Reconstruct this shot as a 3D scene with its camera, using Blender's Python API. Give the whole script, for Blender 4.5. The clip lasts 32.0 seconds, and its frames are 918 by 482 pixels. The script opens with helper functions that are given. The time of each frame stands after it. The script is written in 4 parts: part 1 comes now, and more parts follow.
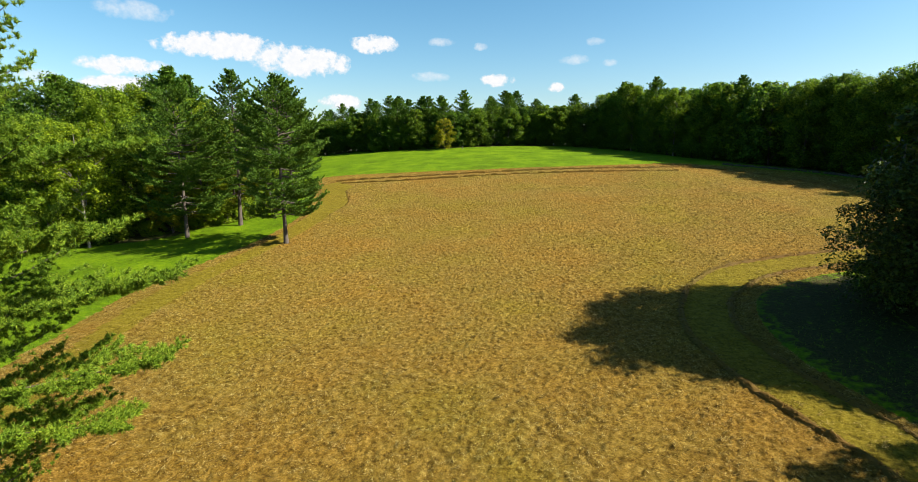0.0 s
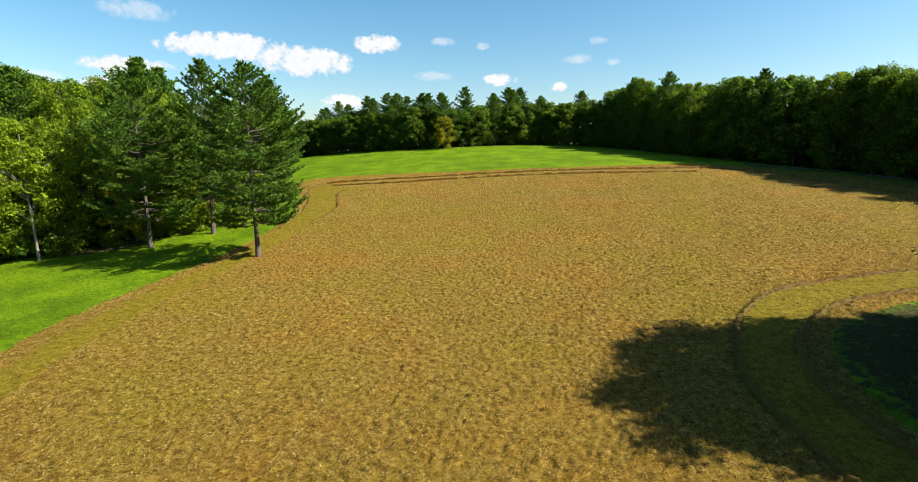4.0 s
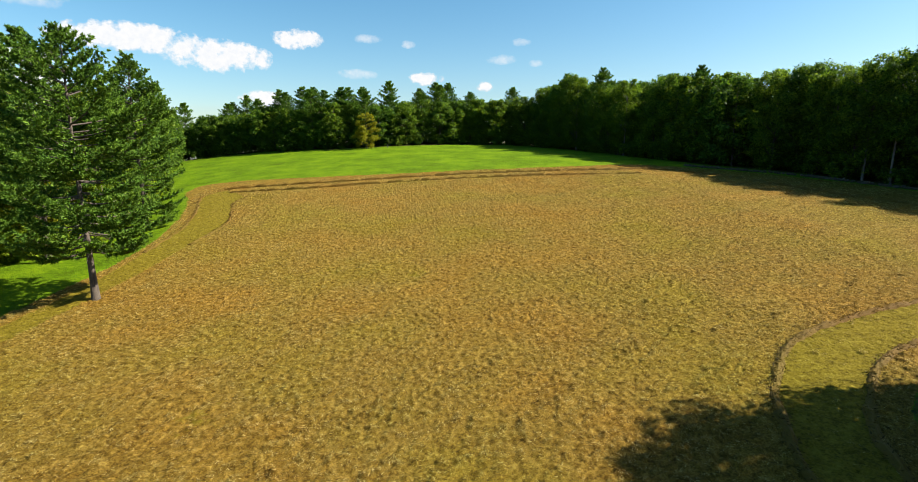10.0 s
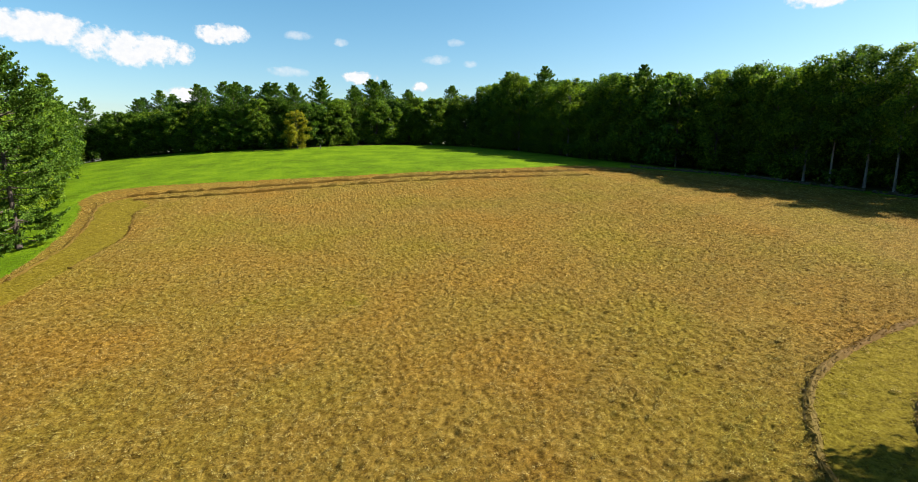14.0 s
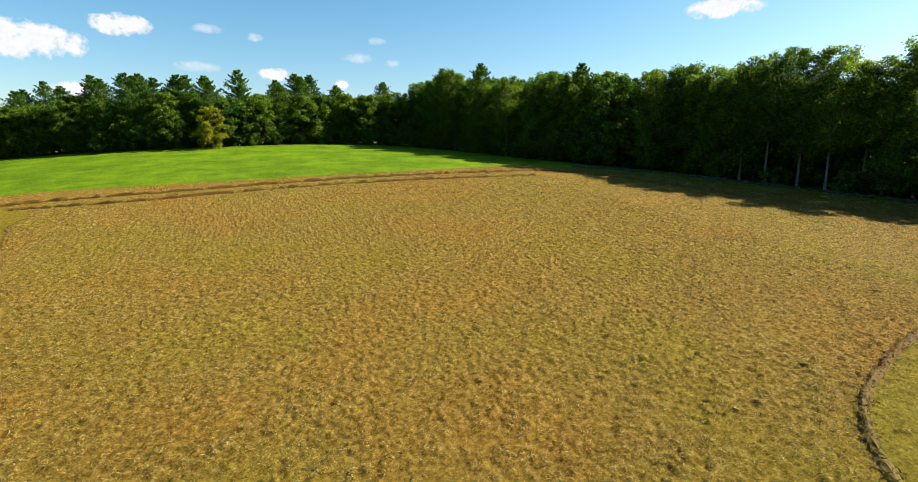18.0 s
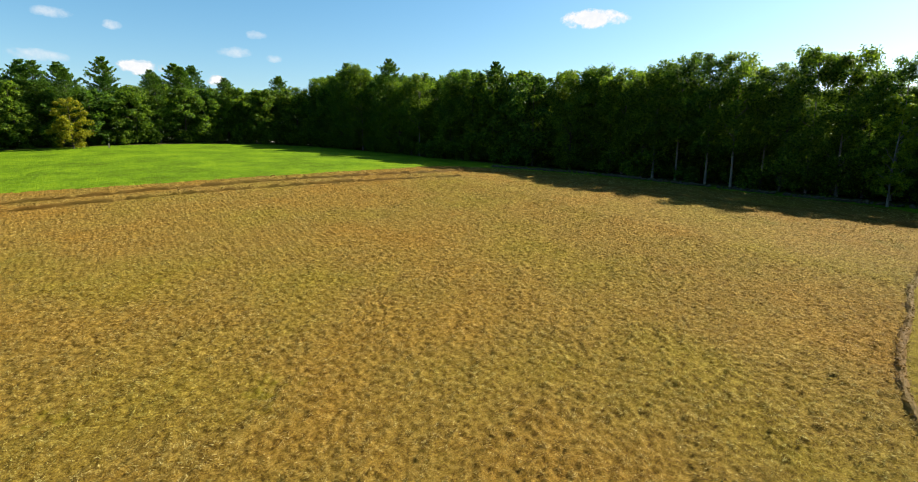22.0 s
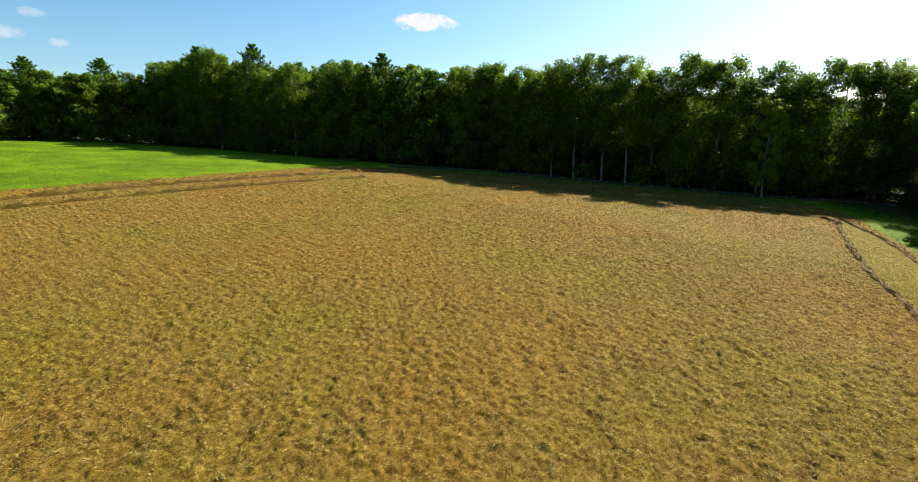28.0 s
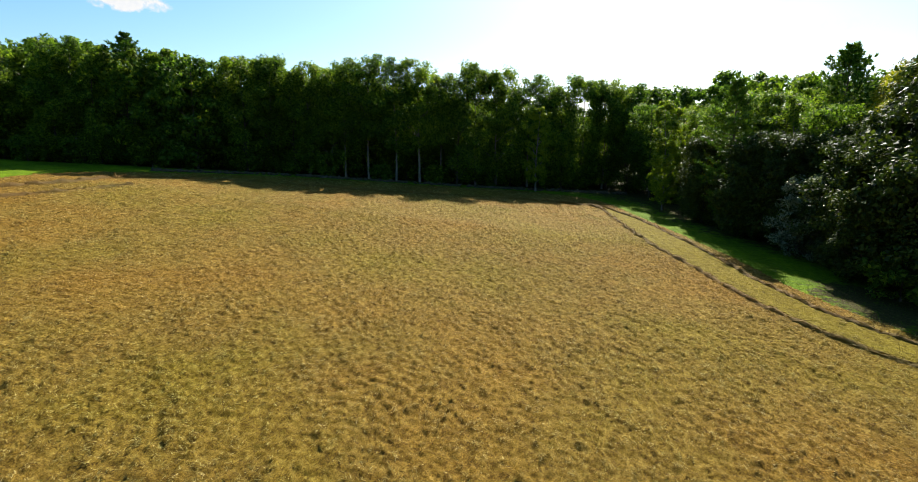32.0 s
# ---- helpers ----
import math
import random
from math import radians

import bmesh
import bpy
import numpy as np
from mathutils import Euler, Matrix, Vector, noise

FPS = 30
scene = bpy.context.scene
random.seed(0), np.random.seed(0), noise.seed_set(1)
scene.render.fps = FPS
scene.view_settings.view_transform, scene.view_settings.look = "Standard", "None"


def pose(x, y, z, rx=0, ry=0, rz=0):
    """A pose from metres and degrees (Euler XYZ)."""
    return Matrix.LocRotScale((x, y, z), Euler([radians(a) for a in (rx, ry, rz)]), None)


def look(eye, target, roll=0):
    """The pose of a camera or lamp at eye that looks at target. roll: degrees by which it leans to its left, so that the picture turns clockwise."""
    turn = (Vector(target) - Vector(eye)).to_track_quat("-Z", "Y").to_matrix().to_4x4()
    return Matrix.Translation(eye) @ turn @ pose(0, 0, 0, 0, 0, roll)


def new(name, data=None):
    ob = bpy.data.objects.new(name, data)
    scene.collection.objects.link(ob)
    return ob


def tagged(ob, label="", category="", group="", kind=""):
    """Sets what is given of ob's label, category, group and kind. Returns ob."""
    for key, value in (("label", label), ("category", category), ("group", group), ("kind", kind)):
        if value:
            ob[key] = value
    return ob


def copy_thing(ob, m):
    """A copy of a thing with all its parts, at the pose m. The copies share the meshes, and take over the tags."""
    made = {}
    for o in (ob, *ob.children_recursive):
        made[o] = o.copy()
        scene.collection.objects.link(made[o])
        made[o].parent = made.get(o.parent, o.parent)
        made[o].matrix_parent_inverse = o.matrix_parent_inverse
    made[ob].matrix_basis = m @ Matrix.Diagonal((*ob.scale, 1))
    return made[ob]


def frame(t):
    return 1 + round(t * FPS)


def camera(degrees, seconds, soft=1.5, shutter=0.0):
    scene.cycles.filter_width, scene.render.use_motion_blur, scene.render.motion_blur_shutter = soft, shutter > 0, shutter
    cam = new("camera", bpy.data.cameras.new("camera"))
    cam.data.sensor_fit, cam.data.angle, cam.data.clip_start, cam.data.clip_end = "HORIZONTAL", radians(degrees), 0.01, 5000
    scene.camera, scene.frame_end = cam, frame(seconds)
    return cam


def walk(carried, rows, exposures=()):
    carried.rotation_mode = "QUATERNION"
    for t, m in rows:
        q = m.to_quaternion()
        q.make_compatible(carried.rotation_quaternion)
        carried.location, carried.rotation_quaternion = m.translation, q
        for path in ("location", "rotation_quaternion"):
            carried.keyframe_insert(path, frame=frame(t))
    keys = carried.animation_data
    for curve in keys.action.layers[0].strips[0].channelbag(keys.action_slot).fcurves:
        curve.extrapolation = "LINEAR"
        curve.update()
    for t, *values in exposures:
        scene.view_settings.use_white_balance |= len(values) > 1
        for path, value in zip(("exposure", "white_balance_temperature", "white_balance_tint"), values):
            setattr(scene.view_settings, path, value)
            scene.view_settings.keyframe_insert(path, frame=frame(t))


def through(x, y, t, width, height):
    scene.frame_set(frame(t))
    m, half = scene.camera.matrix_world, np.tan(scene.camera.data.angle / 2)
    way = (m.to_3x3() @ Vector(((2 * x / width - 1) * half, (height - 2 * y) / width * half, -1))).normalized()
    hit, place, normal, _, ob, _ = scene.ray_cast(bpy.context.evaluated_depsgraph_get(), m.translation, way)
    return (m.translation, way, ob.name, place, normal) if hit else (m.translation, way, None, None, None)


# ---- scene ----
cam = camera(83.9, 32.0, soft=0.35)
METRES, EYE, TILT, LEAN, TURN = 67.0, 13.0, 3.8, -1.73, 0.0
ROWS = [
    (0.0, 0.0, 0.0, 0.0, -0.43, -14.06, 1.73),
    (0.5, 0.0014, 0.0156, -0.0011, -0.39, -14.07, 1.74),
    (1.0, 0.003, 0.034, -0.0027, -0.34, -14.06, 1.76),
    (1.5, 0.0039, 0.0496, -0.0039, -0.31, -14.07, 1.78),
    (2.0, 0.0052, 0.0681, -0.0052, -0.28, -14.09, 1.81),
    (2.5, 0.0062, 0.0839, -0.0064, -0.23, -14.08, 1.81),
    (3.0, 0.0073, 0.1023, -0.0076, -0.18, -14.08, 1.79),
    (3.5, 0.0085, 0.1181, -0.0088, -0.17, -14.08, 1.79),
    (5.5, 0.0144, 0.1879, -0.0145, -0.11, -14.11, 1.78),
    (6.0, 0.0161, 0.2065, -0.0156, -0.65, -14.13, 1.73),
    (6.5, 0.0178, 0.2221, -0.0165, -1.38, -14.15, 1.67),
    (7.0, 0.0196, 0.2403, -0.0175, -2.31, -14.2, 1.61),
    (7.5, 0.0211, 0.2553, -0.0183, -3.21, -14.22, 1.56),
    (8.0, 0.0222, 0.2726, -0.0192, -4.29, -14.26, 1.48),
    (8.5, 0.023, 0.2869, -0.02, -5.19, -14.29, 1.44),
    (9.0, 0.0236, 0.3037, -0.0209, -6.2, -14.33, 1.36),
    (9.5, 0.0241, 0.3177, -0.0216, -7.07, -14.35, 1.31),
    (10.0, 0.0252, 0.334, -0.0225, -8.08, -14.37, 1.24),
    (10.5, 0.0264, 0.3477, -0.0232, -8.78, -14.36, 1.19),
    (11.0, 0.0274, 0.3634, -0.024, -9.62, -14.39, 1.14),
    (11.5, 0.028, 0.3764, -0.0247, -10.3, -14.41, 1.09),
    (12.0, 0.029, 0.3915, -0.0255, -11.18, -14.44, 1.01),
    (12.5, 0.0297, 0.4042, -0.0263, -12.03, -14.45, 0.96),
    (13.0, 0.0305, 0.4185, -0.0269, -13.04, -14.45, 0.89),
    (13.5, 0.0311, 0.4303, -0.0276, -13.79, -14.46, 0.85),
    (14.0, 0.0309, 0.4437, -0.0286, -15.05, -14.47, 0.73),
    (14.5, 0.0302, 0.455, -0.0294, -16.0, -14.49, 0.66),
    (16.5, 0.0243, 0.5057, -0.0333, -19.9, -14.55, 0.36),
    (17.0, 0.0218, 0.5184, -0.0341, -20.78, -14.55, 0.3),
    (17.5, 0.0192, 0.5312, -0.0349, -22.04, -14.54, 0.23),
    (18.0, 0.0161, 0.5436, -0.0359, -23.38, -14.55, 0.14),
    (18.5, 0.0126, 0.5561, -0.0369, -24.84, -14.54, 0.03),
    (19.0, 0.008, 0.569, -0.038, -26.1, -14.54, -0.07),
    (19.5, 0.0034, 0.5819, -0.039, -27.4, -14.53, -0.18),
    (20.0, -0.0008, 0.595, -0.0398, -28.89, -14.53, -0.3),
    (20.5, -0.005, 0.6086, -0.0409, -30.48, -14.53, -0.41),
    (21.0, -0.0089, 0.6225, -0.0419, -32.38, -14.5, -0.55),
    (21.5, -0.0132, 0.6372, -0.0429, -34.2, -14.47, -0.71),
    (22.0, -0.0174, 0.6524, -0.044, -35.37, -14.45, -0.78),
    (22.5, -0.0214, 0.6679, -0.0451, -36.14, -14.46, -0.84),
    (23.0, -0.0249, 0.6835, -0.0464, -36.74, -14.46, -0.86),
    (23.5, -0.0285, 0.6992, -0.0477, -37.63, -14.45, -0.91),
    (24.0, -0.0325, 0.7149, -0.0489, -38.64, -14.45, -1.01),
    (24.5, -0.0365, 0.7303, -0.0502, -39.72, -14.42, -1.07),
    (25.0, -0.0406, 0.746, -0.0518, -41.0, -14.39, -1.14),
    (25.5, -0.0451, 0.7613, -0.0531, -42.45, -14.36, -1.25),
    (27.5, -0.0633, 0.8252, -0.0584, -51.1, -14.1, -1.88),
    (28.0, -0.0665, 0.8416, -0.0598, -53.02, -14.03, -2.0),
    (28.5, -0.0691, 0.8579, -0.0615, -54.82, -13.95, -2.15),
    (29.0, -0.0715, 0.8741, -0.0627, -57.05, -13.87, -2.33),
    (29.5, -0.0736, 0.8903, -0.0641, -59.68, -13.72, -2.44),
    (30.0, -0.0758, 0.9067, -0.0653, -62.92, -13.57, -2.64),
    (30.5, -0.0792, 0.9238, -0.0665, -66.32, -13.41, -2.83),
    (31.0, -0.0832, 0.9406, -0.0674, -70.46, -13.19, -3.03),
    (31.5, -0.0888, 0.9593, -0.0685, -75.71, -12.88, -3.26),
    (32.0, -0.0952, 0.9804, -0.0699, -81.02, -12.54, -3.5),
]
walk(cam, [(t, pose(0, 0, EYE, TILT, LEAN, TURN) @ pose(METRES * x, METRES * y, METRES * z, 90 + pitch, roll, yaw)) for t, x, y, z, yaw, pitch, roll in ROWS],
     exposures=[(0.0, 1.56), (14.0, 1.56), (24.0, 1.55), (32.0, 1.52)])

# ---------------------------------------------------------------- sky, sun
SUN_EL, SUN_AZ = radians(39), radians(100)      # azimuth clockwise from +y
world = bpy.data.worlds.new("sky")
scene.world = world
world.use_nodes = True
wn, wl = world.node_tree.nodes, world.node_tree.links
sky = wn.new("ShaderNodeTexSky")
sky.sky_type, sky.sun_disc = "NISHITA", False
sky.sun_elevation, sky.sun_rotation = SUN_EL, SUN_AZ
sky.air_density, sky.dust_density, sky.ozone_density = 1.0, 0.9, 2.0
rich = wn.new("ShaderNodeHueSaturation")
rich.inputs["Hue"].default_value, rich.inputs["Saturation"].default_value = 0.486, 1.28
wl.new(sky.outputs[0], rich.inputs["Color"])
wl.new(rich.outputs[0], wn["Background"].inputs[0])
wn["Background"].inputs[1].default_value = 0.058

sun_dir = Vector((math.cos(SUN_EL) * math.sin(SUN_AZ), math.cos(SUN_EL) * math.cos(SUN_AZ), math.sin(SUN_EL)))
sun = new("sun", bpy.data.lights.new("sun", "SUN"))
sun.data.energy, sun.data.angle, sun.data.color = 5.0, radians(0.55), (1.0, 0.93, 0.80)
sun.matrix_world = look(sun_dir * 300, (0, 0, 0))


# ---------------------------------------------------------------- material helpers
def material(name):
    m = bpy.data.materials.new(name)
    m.use_nodes = True
    nt = m.node_tree
    return m, nt.nodes, nt.links, nt.nodes["Principled BSDF"]


def node(ns, kind, **values):
    n = ns.new(kind)
    for k, v in values.items():
        n.inputs[k].default_value = v
    return n


def noise_tex(ns, ls, scale, detail=4.0, rough=0.6, coords=None):
    n = node(ns, "ShaderNodeTexNoise", Scale=scale, Detail=detail, Roughness=rough)
    if coords is not None:
        ls.new(coords, n.inputs["Vector"])
    return n.outputs["Fac"]


def ramp(ns, ls, fac, stops):
    r = ns.new("ShaderNodeValToRGB")
    e = r.color_ramp.elements
    while len(e) < len(stops):
        e.new(0.5)
    for el, (p, c) in zip(e, stops):
        el.position = p
        el.color = (*c, 1) if len(c) == 3 else c
    ls.new(fac, r.inputs[0])
    return r.outputs[0]


def mixc(ns, ls, fac, a, b, mode="MIX"):
    m = ns.new("ShaderNodeMix")
    m.data_type, m.blend_type = "RGBA", mode
    for sock, v in ((0, fac), (6, a), (7, b)):
        if hasattr(v, "is_output"):
            ls.new(v, m.inputs[sock])
        elif sock == 0:
            m.inputs[0].default_value = v
        else:
            m.inputs[sock].default_value = (*v, 1)
    return m.outputs[2]


def maths(ns, ls, op, a, b=0.0):
    m = ns.new("ShaderNodeMath")
    m.operation = op
    for i, v in enumerate((a, b)):
        if hasattr(v, "is_output"):
            ls.new(v, m.inputs[i])
        else:
            m.inputs[i].default_value = v
    return m.outputs[0]


def bump(ns, ls, height, bsdf, strength, distance):
    b = node(ns, "ShaderNodeBump", Strength=strength, Distance=distance)
    ls.new(height, b.inputs["Height"])
    ls.new(b.outputs[0], bsdf.inputs["Normal"])


def object_coords(ns):
    return ns.new("ShaderNodeTexCoord").outputs["Object"]


def leaf_material(name, dark, mid, light, tint=0.35, through=0.35, gloss=0.5):
    """Foliage: each leaf and each tree varies in tone, and some light passes through."""
    m, ns, ls, b = material(name)
    geo = ns.new("ShaderNodeNewGeometry")
    info = ns.new("ShaderNodeObjectInfo")
    big = noise_tex(ns, ls, 0.5, 3.0, 0.6, object_coords(ns))
    v = maths(ns, ls, "ADD", maths(ns, ls, "MULTIPLY", geo.outputs["Random Per Island"], 0.7),
              maths(ns, ls, "MULTIPLY", big, 0.4))
    col = ramp(ns, ls, v, [(0.15, dark), (0.5, mid), (0.95, light)])
    warm = mixc(ns, ls, info.outputs["Random"], (0.62, 0.78, 0.75), (1.45, 1.28, 0.8))
    col = mixc(ns, ls, tint, col, mixc(ns, ls, 1.0, col, warm, "MULTIPLY"))
    ls.new(col, b.inputs["Base Color"])
    b.inputs["Roughness"].default_value = gloss
    b.inputs["Specular IOR Level"].default_value = 0.12
    tr = ns.new("ShaderNodeBsdfTranslucent")
    ls.new(mixc(ns, ls, 1.0, col, (1.45, 1.45, 0.75), "MULTIPLY"), tr.inputs[0])
    mx = ns.new("ShaderNodeMixShader")
    mx.inputs[0].default_value = through
    ls.new(b.outputs[0], mx.inputs[1])
    ls.new(tr.outputs[0], mx.inputs[2])
    ls.new(mx.outputs[0], ns["Material Output"].inputs[0])
    return m


def bark_material(name, dark, light, scale):
    m, ns, ls, b = material(name)
    co = object_coords(ns)
    mp = node(ns, "ShaderNodeMapping")
    mp.inputs["Scale"].default_value = (1, 1, 0.25)
    ls.new(co, mp.inputs[0])
    f = noise_tex(ns, ls, scale, 6.0, 0.7, mp.outputs[0])
    ls.new(ramp(ns, ls, f, [(0.3, dark), (0.7, light)]), b.inputs["Base Color"])
    b.inputs["Roughness"].default_value = 0.95
    bump(ns, ls, f, b, 0.8, 0.05)
    return m


PINE = leaf_material("pine_needles", (0.01287, 0.03436, 0.003927), (0.05628, 0.1185, 0.01178), (0.1287, 0.2133, 0.02551), 0.35, 0.16, 0.6)
PINE_FAR = leaf_material("pine_needles_far", (0.0144, 0.04, 0.0048), (0.052, 0.116, 0.0128), (0.128, 0.216, 0.024), 0.7, 0.18)
PINE_NEAR = leaf_material("pine_needles_near", (0.0226, 0.05485, 0.004196), (0.09684, 0.1715, 0.01154), (0.2065, 0.2743, 0.02308), 0.3, 0.24, 0.6)
OAK = leaf_material("broad_leaves", (0.01344, 0.03168, 0.00528), (0.05107, 0.1008, 0.01188), (0.1747, 0.2664, 0.03168), 0.7, 0.58, 0.5)
# Broad leaves darkened: the nook's shade is put into their colour.
SHADED_OAK = leaf_material("shaded_oak_leaves", (0.008, 0.016, 0.003), (0.026, 0.046, 0.007), (0.075, 0.105, 0.016), 0.4, 0.22, 0.55)
GOLD = leaf_material("yellowing_leaves", (0.048, 0.0624, 0.0048), (0.16, 0.176, 0.0096), (0.296, 0.28, 0.016), 0.4, 0.45)
SILVER = leaf_material("pale_leaves", (0.05976, 0.07968, 0.04648), (0.1328, 0.166, 0.1062), (0.2656, 0.2988, 0.2191), 0.2, 0.3, 0.35)
LUSH = leaf_material("bright_leaves", (0.03404, 0.06624, 0.00414), (0.1196, 0.184, 0.01012), (0.23, 0.3036, 0.0184), 0.6, 0.46)
BARK = bark_material("pine_bark", (0.0252, 0.0189, 0.014), (0.105, 0.0826, 0.063), 6)
BARK_PALE = bark_material("pale_bark", (0.06, 0.05, 0.038), (0.24, 0.21, 0.17), 5)

# ---------------------------------------------------------------- the lie of the land
SLOPE = (-1.416, 1.388, 0.845, 1.797, 7.922, 6.784, -5.177, -3.292, -1.657)


def land(x, y):
    """Height of the ground: a gentle rise that swells to a crest far ahead."""
    u, v = np.clip(np.asarray(x, float), -125, 125) / 100, np.clip(np.asarray(y, float), 0, 215) / 100
    terms = (1 + 0 * u + 0 * v, u, v, u * u, u * v, v * v, u * u * v, u * v * v, v ** 3)
    return sum(a * b for a, b in zip(SLOPE, terms))


def hz(x, y):
    return float(land(x, y))


LEFT_EDGE = [(-12, -60), (-20, -20), (-29, 22), (-31.6, 40), (-32, 51), (-30.3, 60), (-28.6, 66.5), (-27.4, 73), (-26.8, 80), (-26.8, 88), (-28, 97), (-30, 107), (-33.5, 119), (-37, 128), (-36.4, 136)]
TOP_EDGE = [(-29, 137), (-21, 135.2), (-11, 132.7), (2, 130), (16, 128.8), (31, 128.3), (45, 128.4), (55, 129)]
WOOD_EDGE = [(65.3, 121.5), (73, 111), (77.8, 100), (80.2, 91), (83, 78), (85.5, 68), (81, 57)]
NOOK_EDGE = [(64.8, 52), (47.5, 47.8), (37, 46.2), (30.6, 44.2), (25.5, 41.2), (22.5, 36), (21.4, 30), (22, 24), (24, 12), (27, 0), (34, -30), (40, -60)]
FIELD = LEFT_EDGE + TOP_EDGE + WOOD_EDGE + NOOK_EDGE
WIND_LEFT_OUT = [(-27.5, 30), (-29.6, 44), (-29.8, 52), (-28, 60), (-26.6, 66), (-25.8, 74), (-25.7, 83), (-25.9, 95), (-28.2, 107), (-31, 117), (-31.6, 122), (-29.5, 126.4)]
WIND_LEFT_IN = [(-24, 25), (-26.2, 40), (-26.2, 52), (-24.5, 62), (-22.6, 74), (-21.5, 85), (-20.4, 96), (-22.2, 105), (-23.8, 111.5), (-23, 116)]
WIND_TOP_OUT = [(-29.5, 126.8), (-24, 127), (-15.4, 125.6), (-3, 124.5), (10, 124.2), (20, 124), (30, 123.2), (44, 122), (55, 121.5)]
WIND_TOP_IN = [(-27.4, 123), (-17, 120.6), (-9.5, 119.6), (3, 119.4), (13, 119.2), (24, 118.6), (31, 117.8), (43, 116.4), (50, 115.6)]
WIND_WOOD = [(55, 121.5), (60, 116), (64, 107), (66, 97), (67.5, 88), (70, 80), (72.6, 72), (73.8, 64), (72.5, 58), (70, 56.6)]
WIND_NOOK_IN = [(70, 56.6), (60, 55.8), (48.6, 54.4), (37.2, 52), (30, 50.4), (24.6, 47.8), (21.2, 44.6), (19.4, 42), (17.2, 37.5), (16.2, 33), (16.3, 28.8), (17, 24.6), (18, 20), (19, 14)]
WIND_NOOK_OUT = [(74, 56.5), (64.8, 53.2), (56, 51), (47.5, 49.4), (37, 48), (30.6, 46.4), (26.2, 43.8), (22.5, 40), (20.2, 34.5), (20, 30.5), (20.5, 26), (21.4, 22.5), (22.4, 17)]
STRIP_NOOK = WIND_NOOK_IN + WIND_NOOK_OUT[::-1]
STRIP_LEFT = WIND_LEFT_OUT + WIND_LEFT_IN[::-1]


def smooth_line(points, step=0.5):
    """Catmull-Rom curve through the points, as evenly spaced places."""
    p = np.array([points[0]] + list(points) + [points[-1]], float)
    out = []
    for a, b, c, d in zip(p, p[1:], p[2:], p[3:]):
        n = max(2, int(np.linalg.norm(c - b) / step))
        t = np.linspace(0, 1, n, endpoint=False)[:, None]
        out.append(0.5 * (2 * b + (c - a) * t + (2 * a - 5 * b + 4 * c - d) * t ** 2 + (3 * b - a - 3 * c + d) * t ** 3))
    out.append(p[-1:])
    return np.concatenate(out)


def inside(poly, x, y):
    q = smooth_line(list(poly) + [poly[0]], 2.0)
    hit = np.zeros(x.shape, bool)
    for (x0, y0), (x1, y1) in zip(q, np.roll(q, -1, 0)):
        if y0 != y1:
            hit ^= ((y0 > y) != (y1 > y)) & (x < (x1 - x0) * (y - y0) / (y1 - y0) + x0)
    return hit


def away(line, x, y):
    q = smooth_line(line, 2.5)
    best = np.full(x.shape, 1e9)
    for a, b in zip(q, q[1:]):
        d = b - a
        t = np.clip(((x - a[0]) * d[0] + (y - a[1]) * d[1]) / max(d @ d, 1e-9), 0, 1)
        best = np.minimum(best, (x - a[0] - t * d[0]) ** 2 + (y - a[1] - t * d[1]) ** 2)
    return np.sqrt(best)


def lumps(x, y, cell, seed):
    """Smooth value noise in -1..1."""
    rg = np.random.RandomState(seed)
    grid = rg.uniform(-1, 1, (256, 256))
    u, v = x / cell, y / cell
    i, j = np.floor(u).astype(int), np.floor(v).astype(int)
    f, g = u - i, v - j
    f, g = f * f * (3 - 2 * f), g * g * (3 - 2 * g)
    at = lambda a, b: grid[(i + a) % 256, (j + b) % 256]
    return (at(0, 0) * (1 - f) + at(1, 0) * f) * (1 - g) + (at(0, 1) * (1 - f) + at(1, 1) * f) * g


def furrows(x, y):
    """Faint mowing lines that run slantwise over the field."""
    a, c = 0.64 * x - 0.77 * y, 0.77 * x + 0.64 * y
    return 0.03 * lumps(a * 1.0, c / 9.0, 0.55, 12)


def tussocks(x, y, cell=0.36, seed=77):
    """Close-set rounded tufts of stubble and matted hay, with creases between them."""
    rg = np.random.RandomState(seed)
    px, py = rg.uniform(0.08, 0.92, (2, 512, 512))
    rad = rg.uniform(0.4, 0.78, (512, 512))
    top = rg.uniform(0.4, 1.0, (512, 512))
    u, v = (x + 0.16 * lumps(x, y, 0.9, seed + 1)) / cell, (y + 0.16 * lumps(x, y, 0.9, seed + 2)) / cell
    i, j = np.floor(u).astype(int), np.floor(v).astype(int)
    out = np.zeros(np.shape(u))
    for di in (-1, 0, 1):
        for dj in (-1, 0, 1):
            k = (i + di) % 512, (j + dj) % 512
            d2 = (u - i - di - px[k]) ** 2 + (v - j - dj - py[k]) ** 2
            out = np.maximum(out, top[k] * (1 - d2 / rad[k] ** 2))
    return out


def stubble(x, y):
    """Height of the cut hay over the bare lie of the land."""
    swell = np.clip(0.88 + 0.14 * lumps(x, y, 2.3, 15) + 6 * furrows(x, y), 0.45, 1.08)
    return (0.15 * tussocks(x, y, 0.42) + 0.08 * tussocks(x, y, 0.23, 91)) * swell + 0.03 * lumps(x, y, 3.1, 5) + furrows(x, y) - 0.06


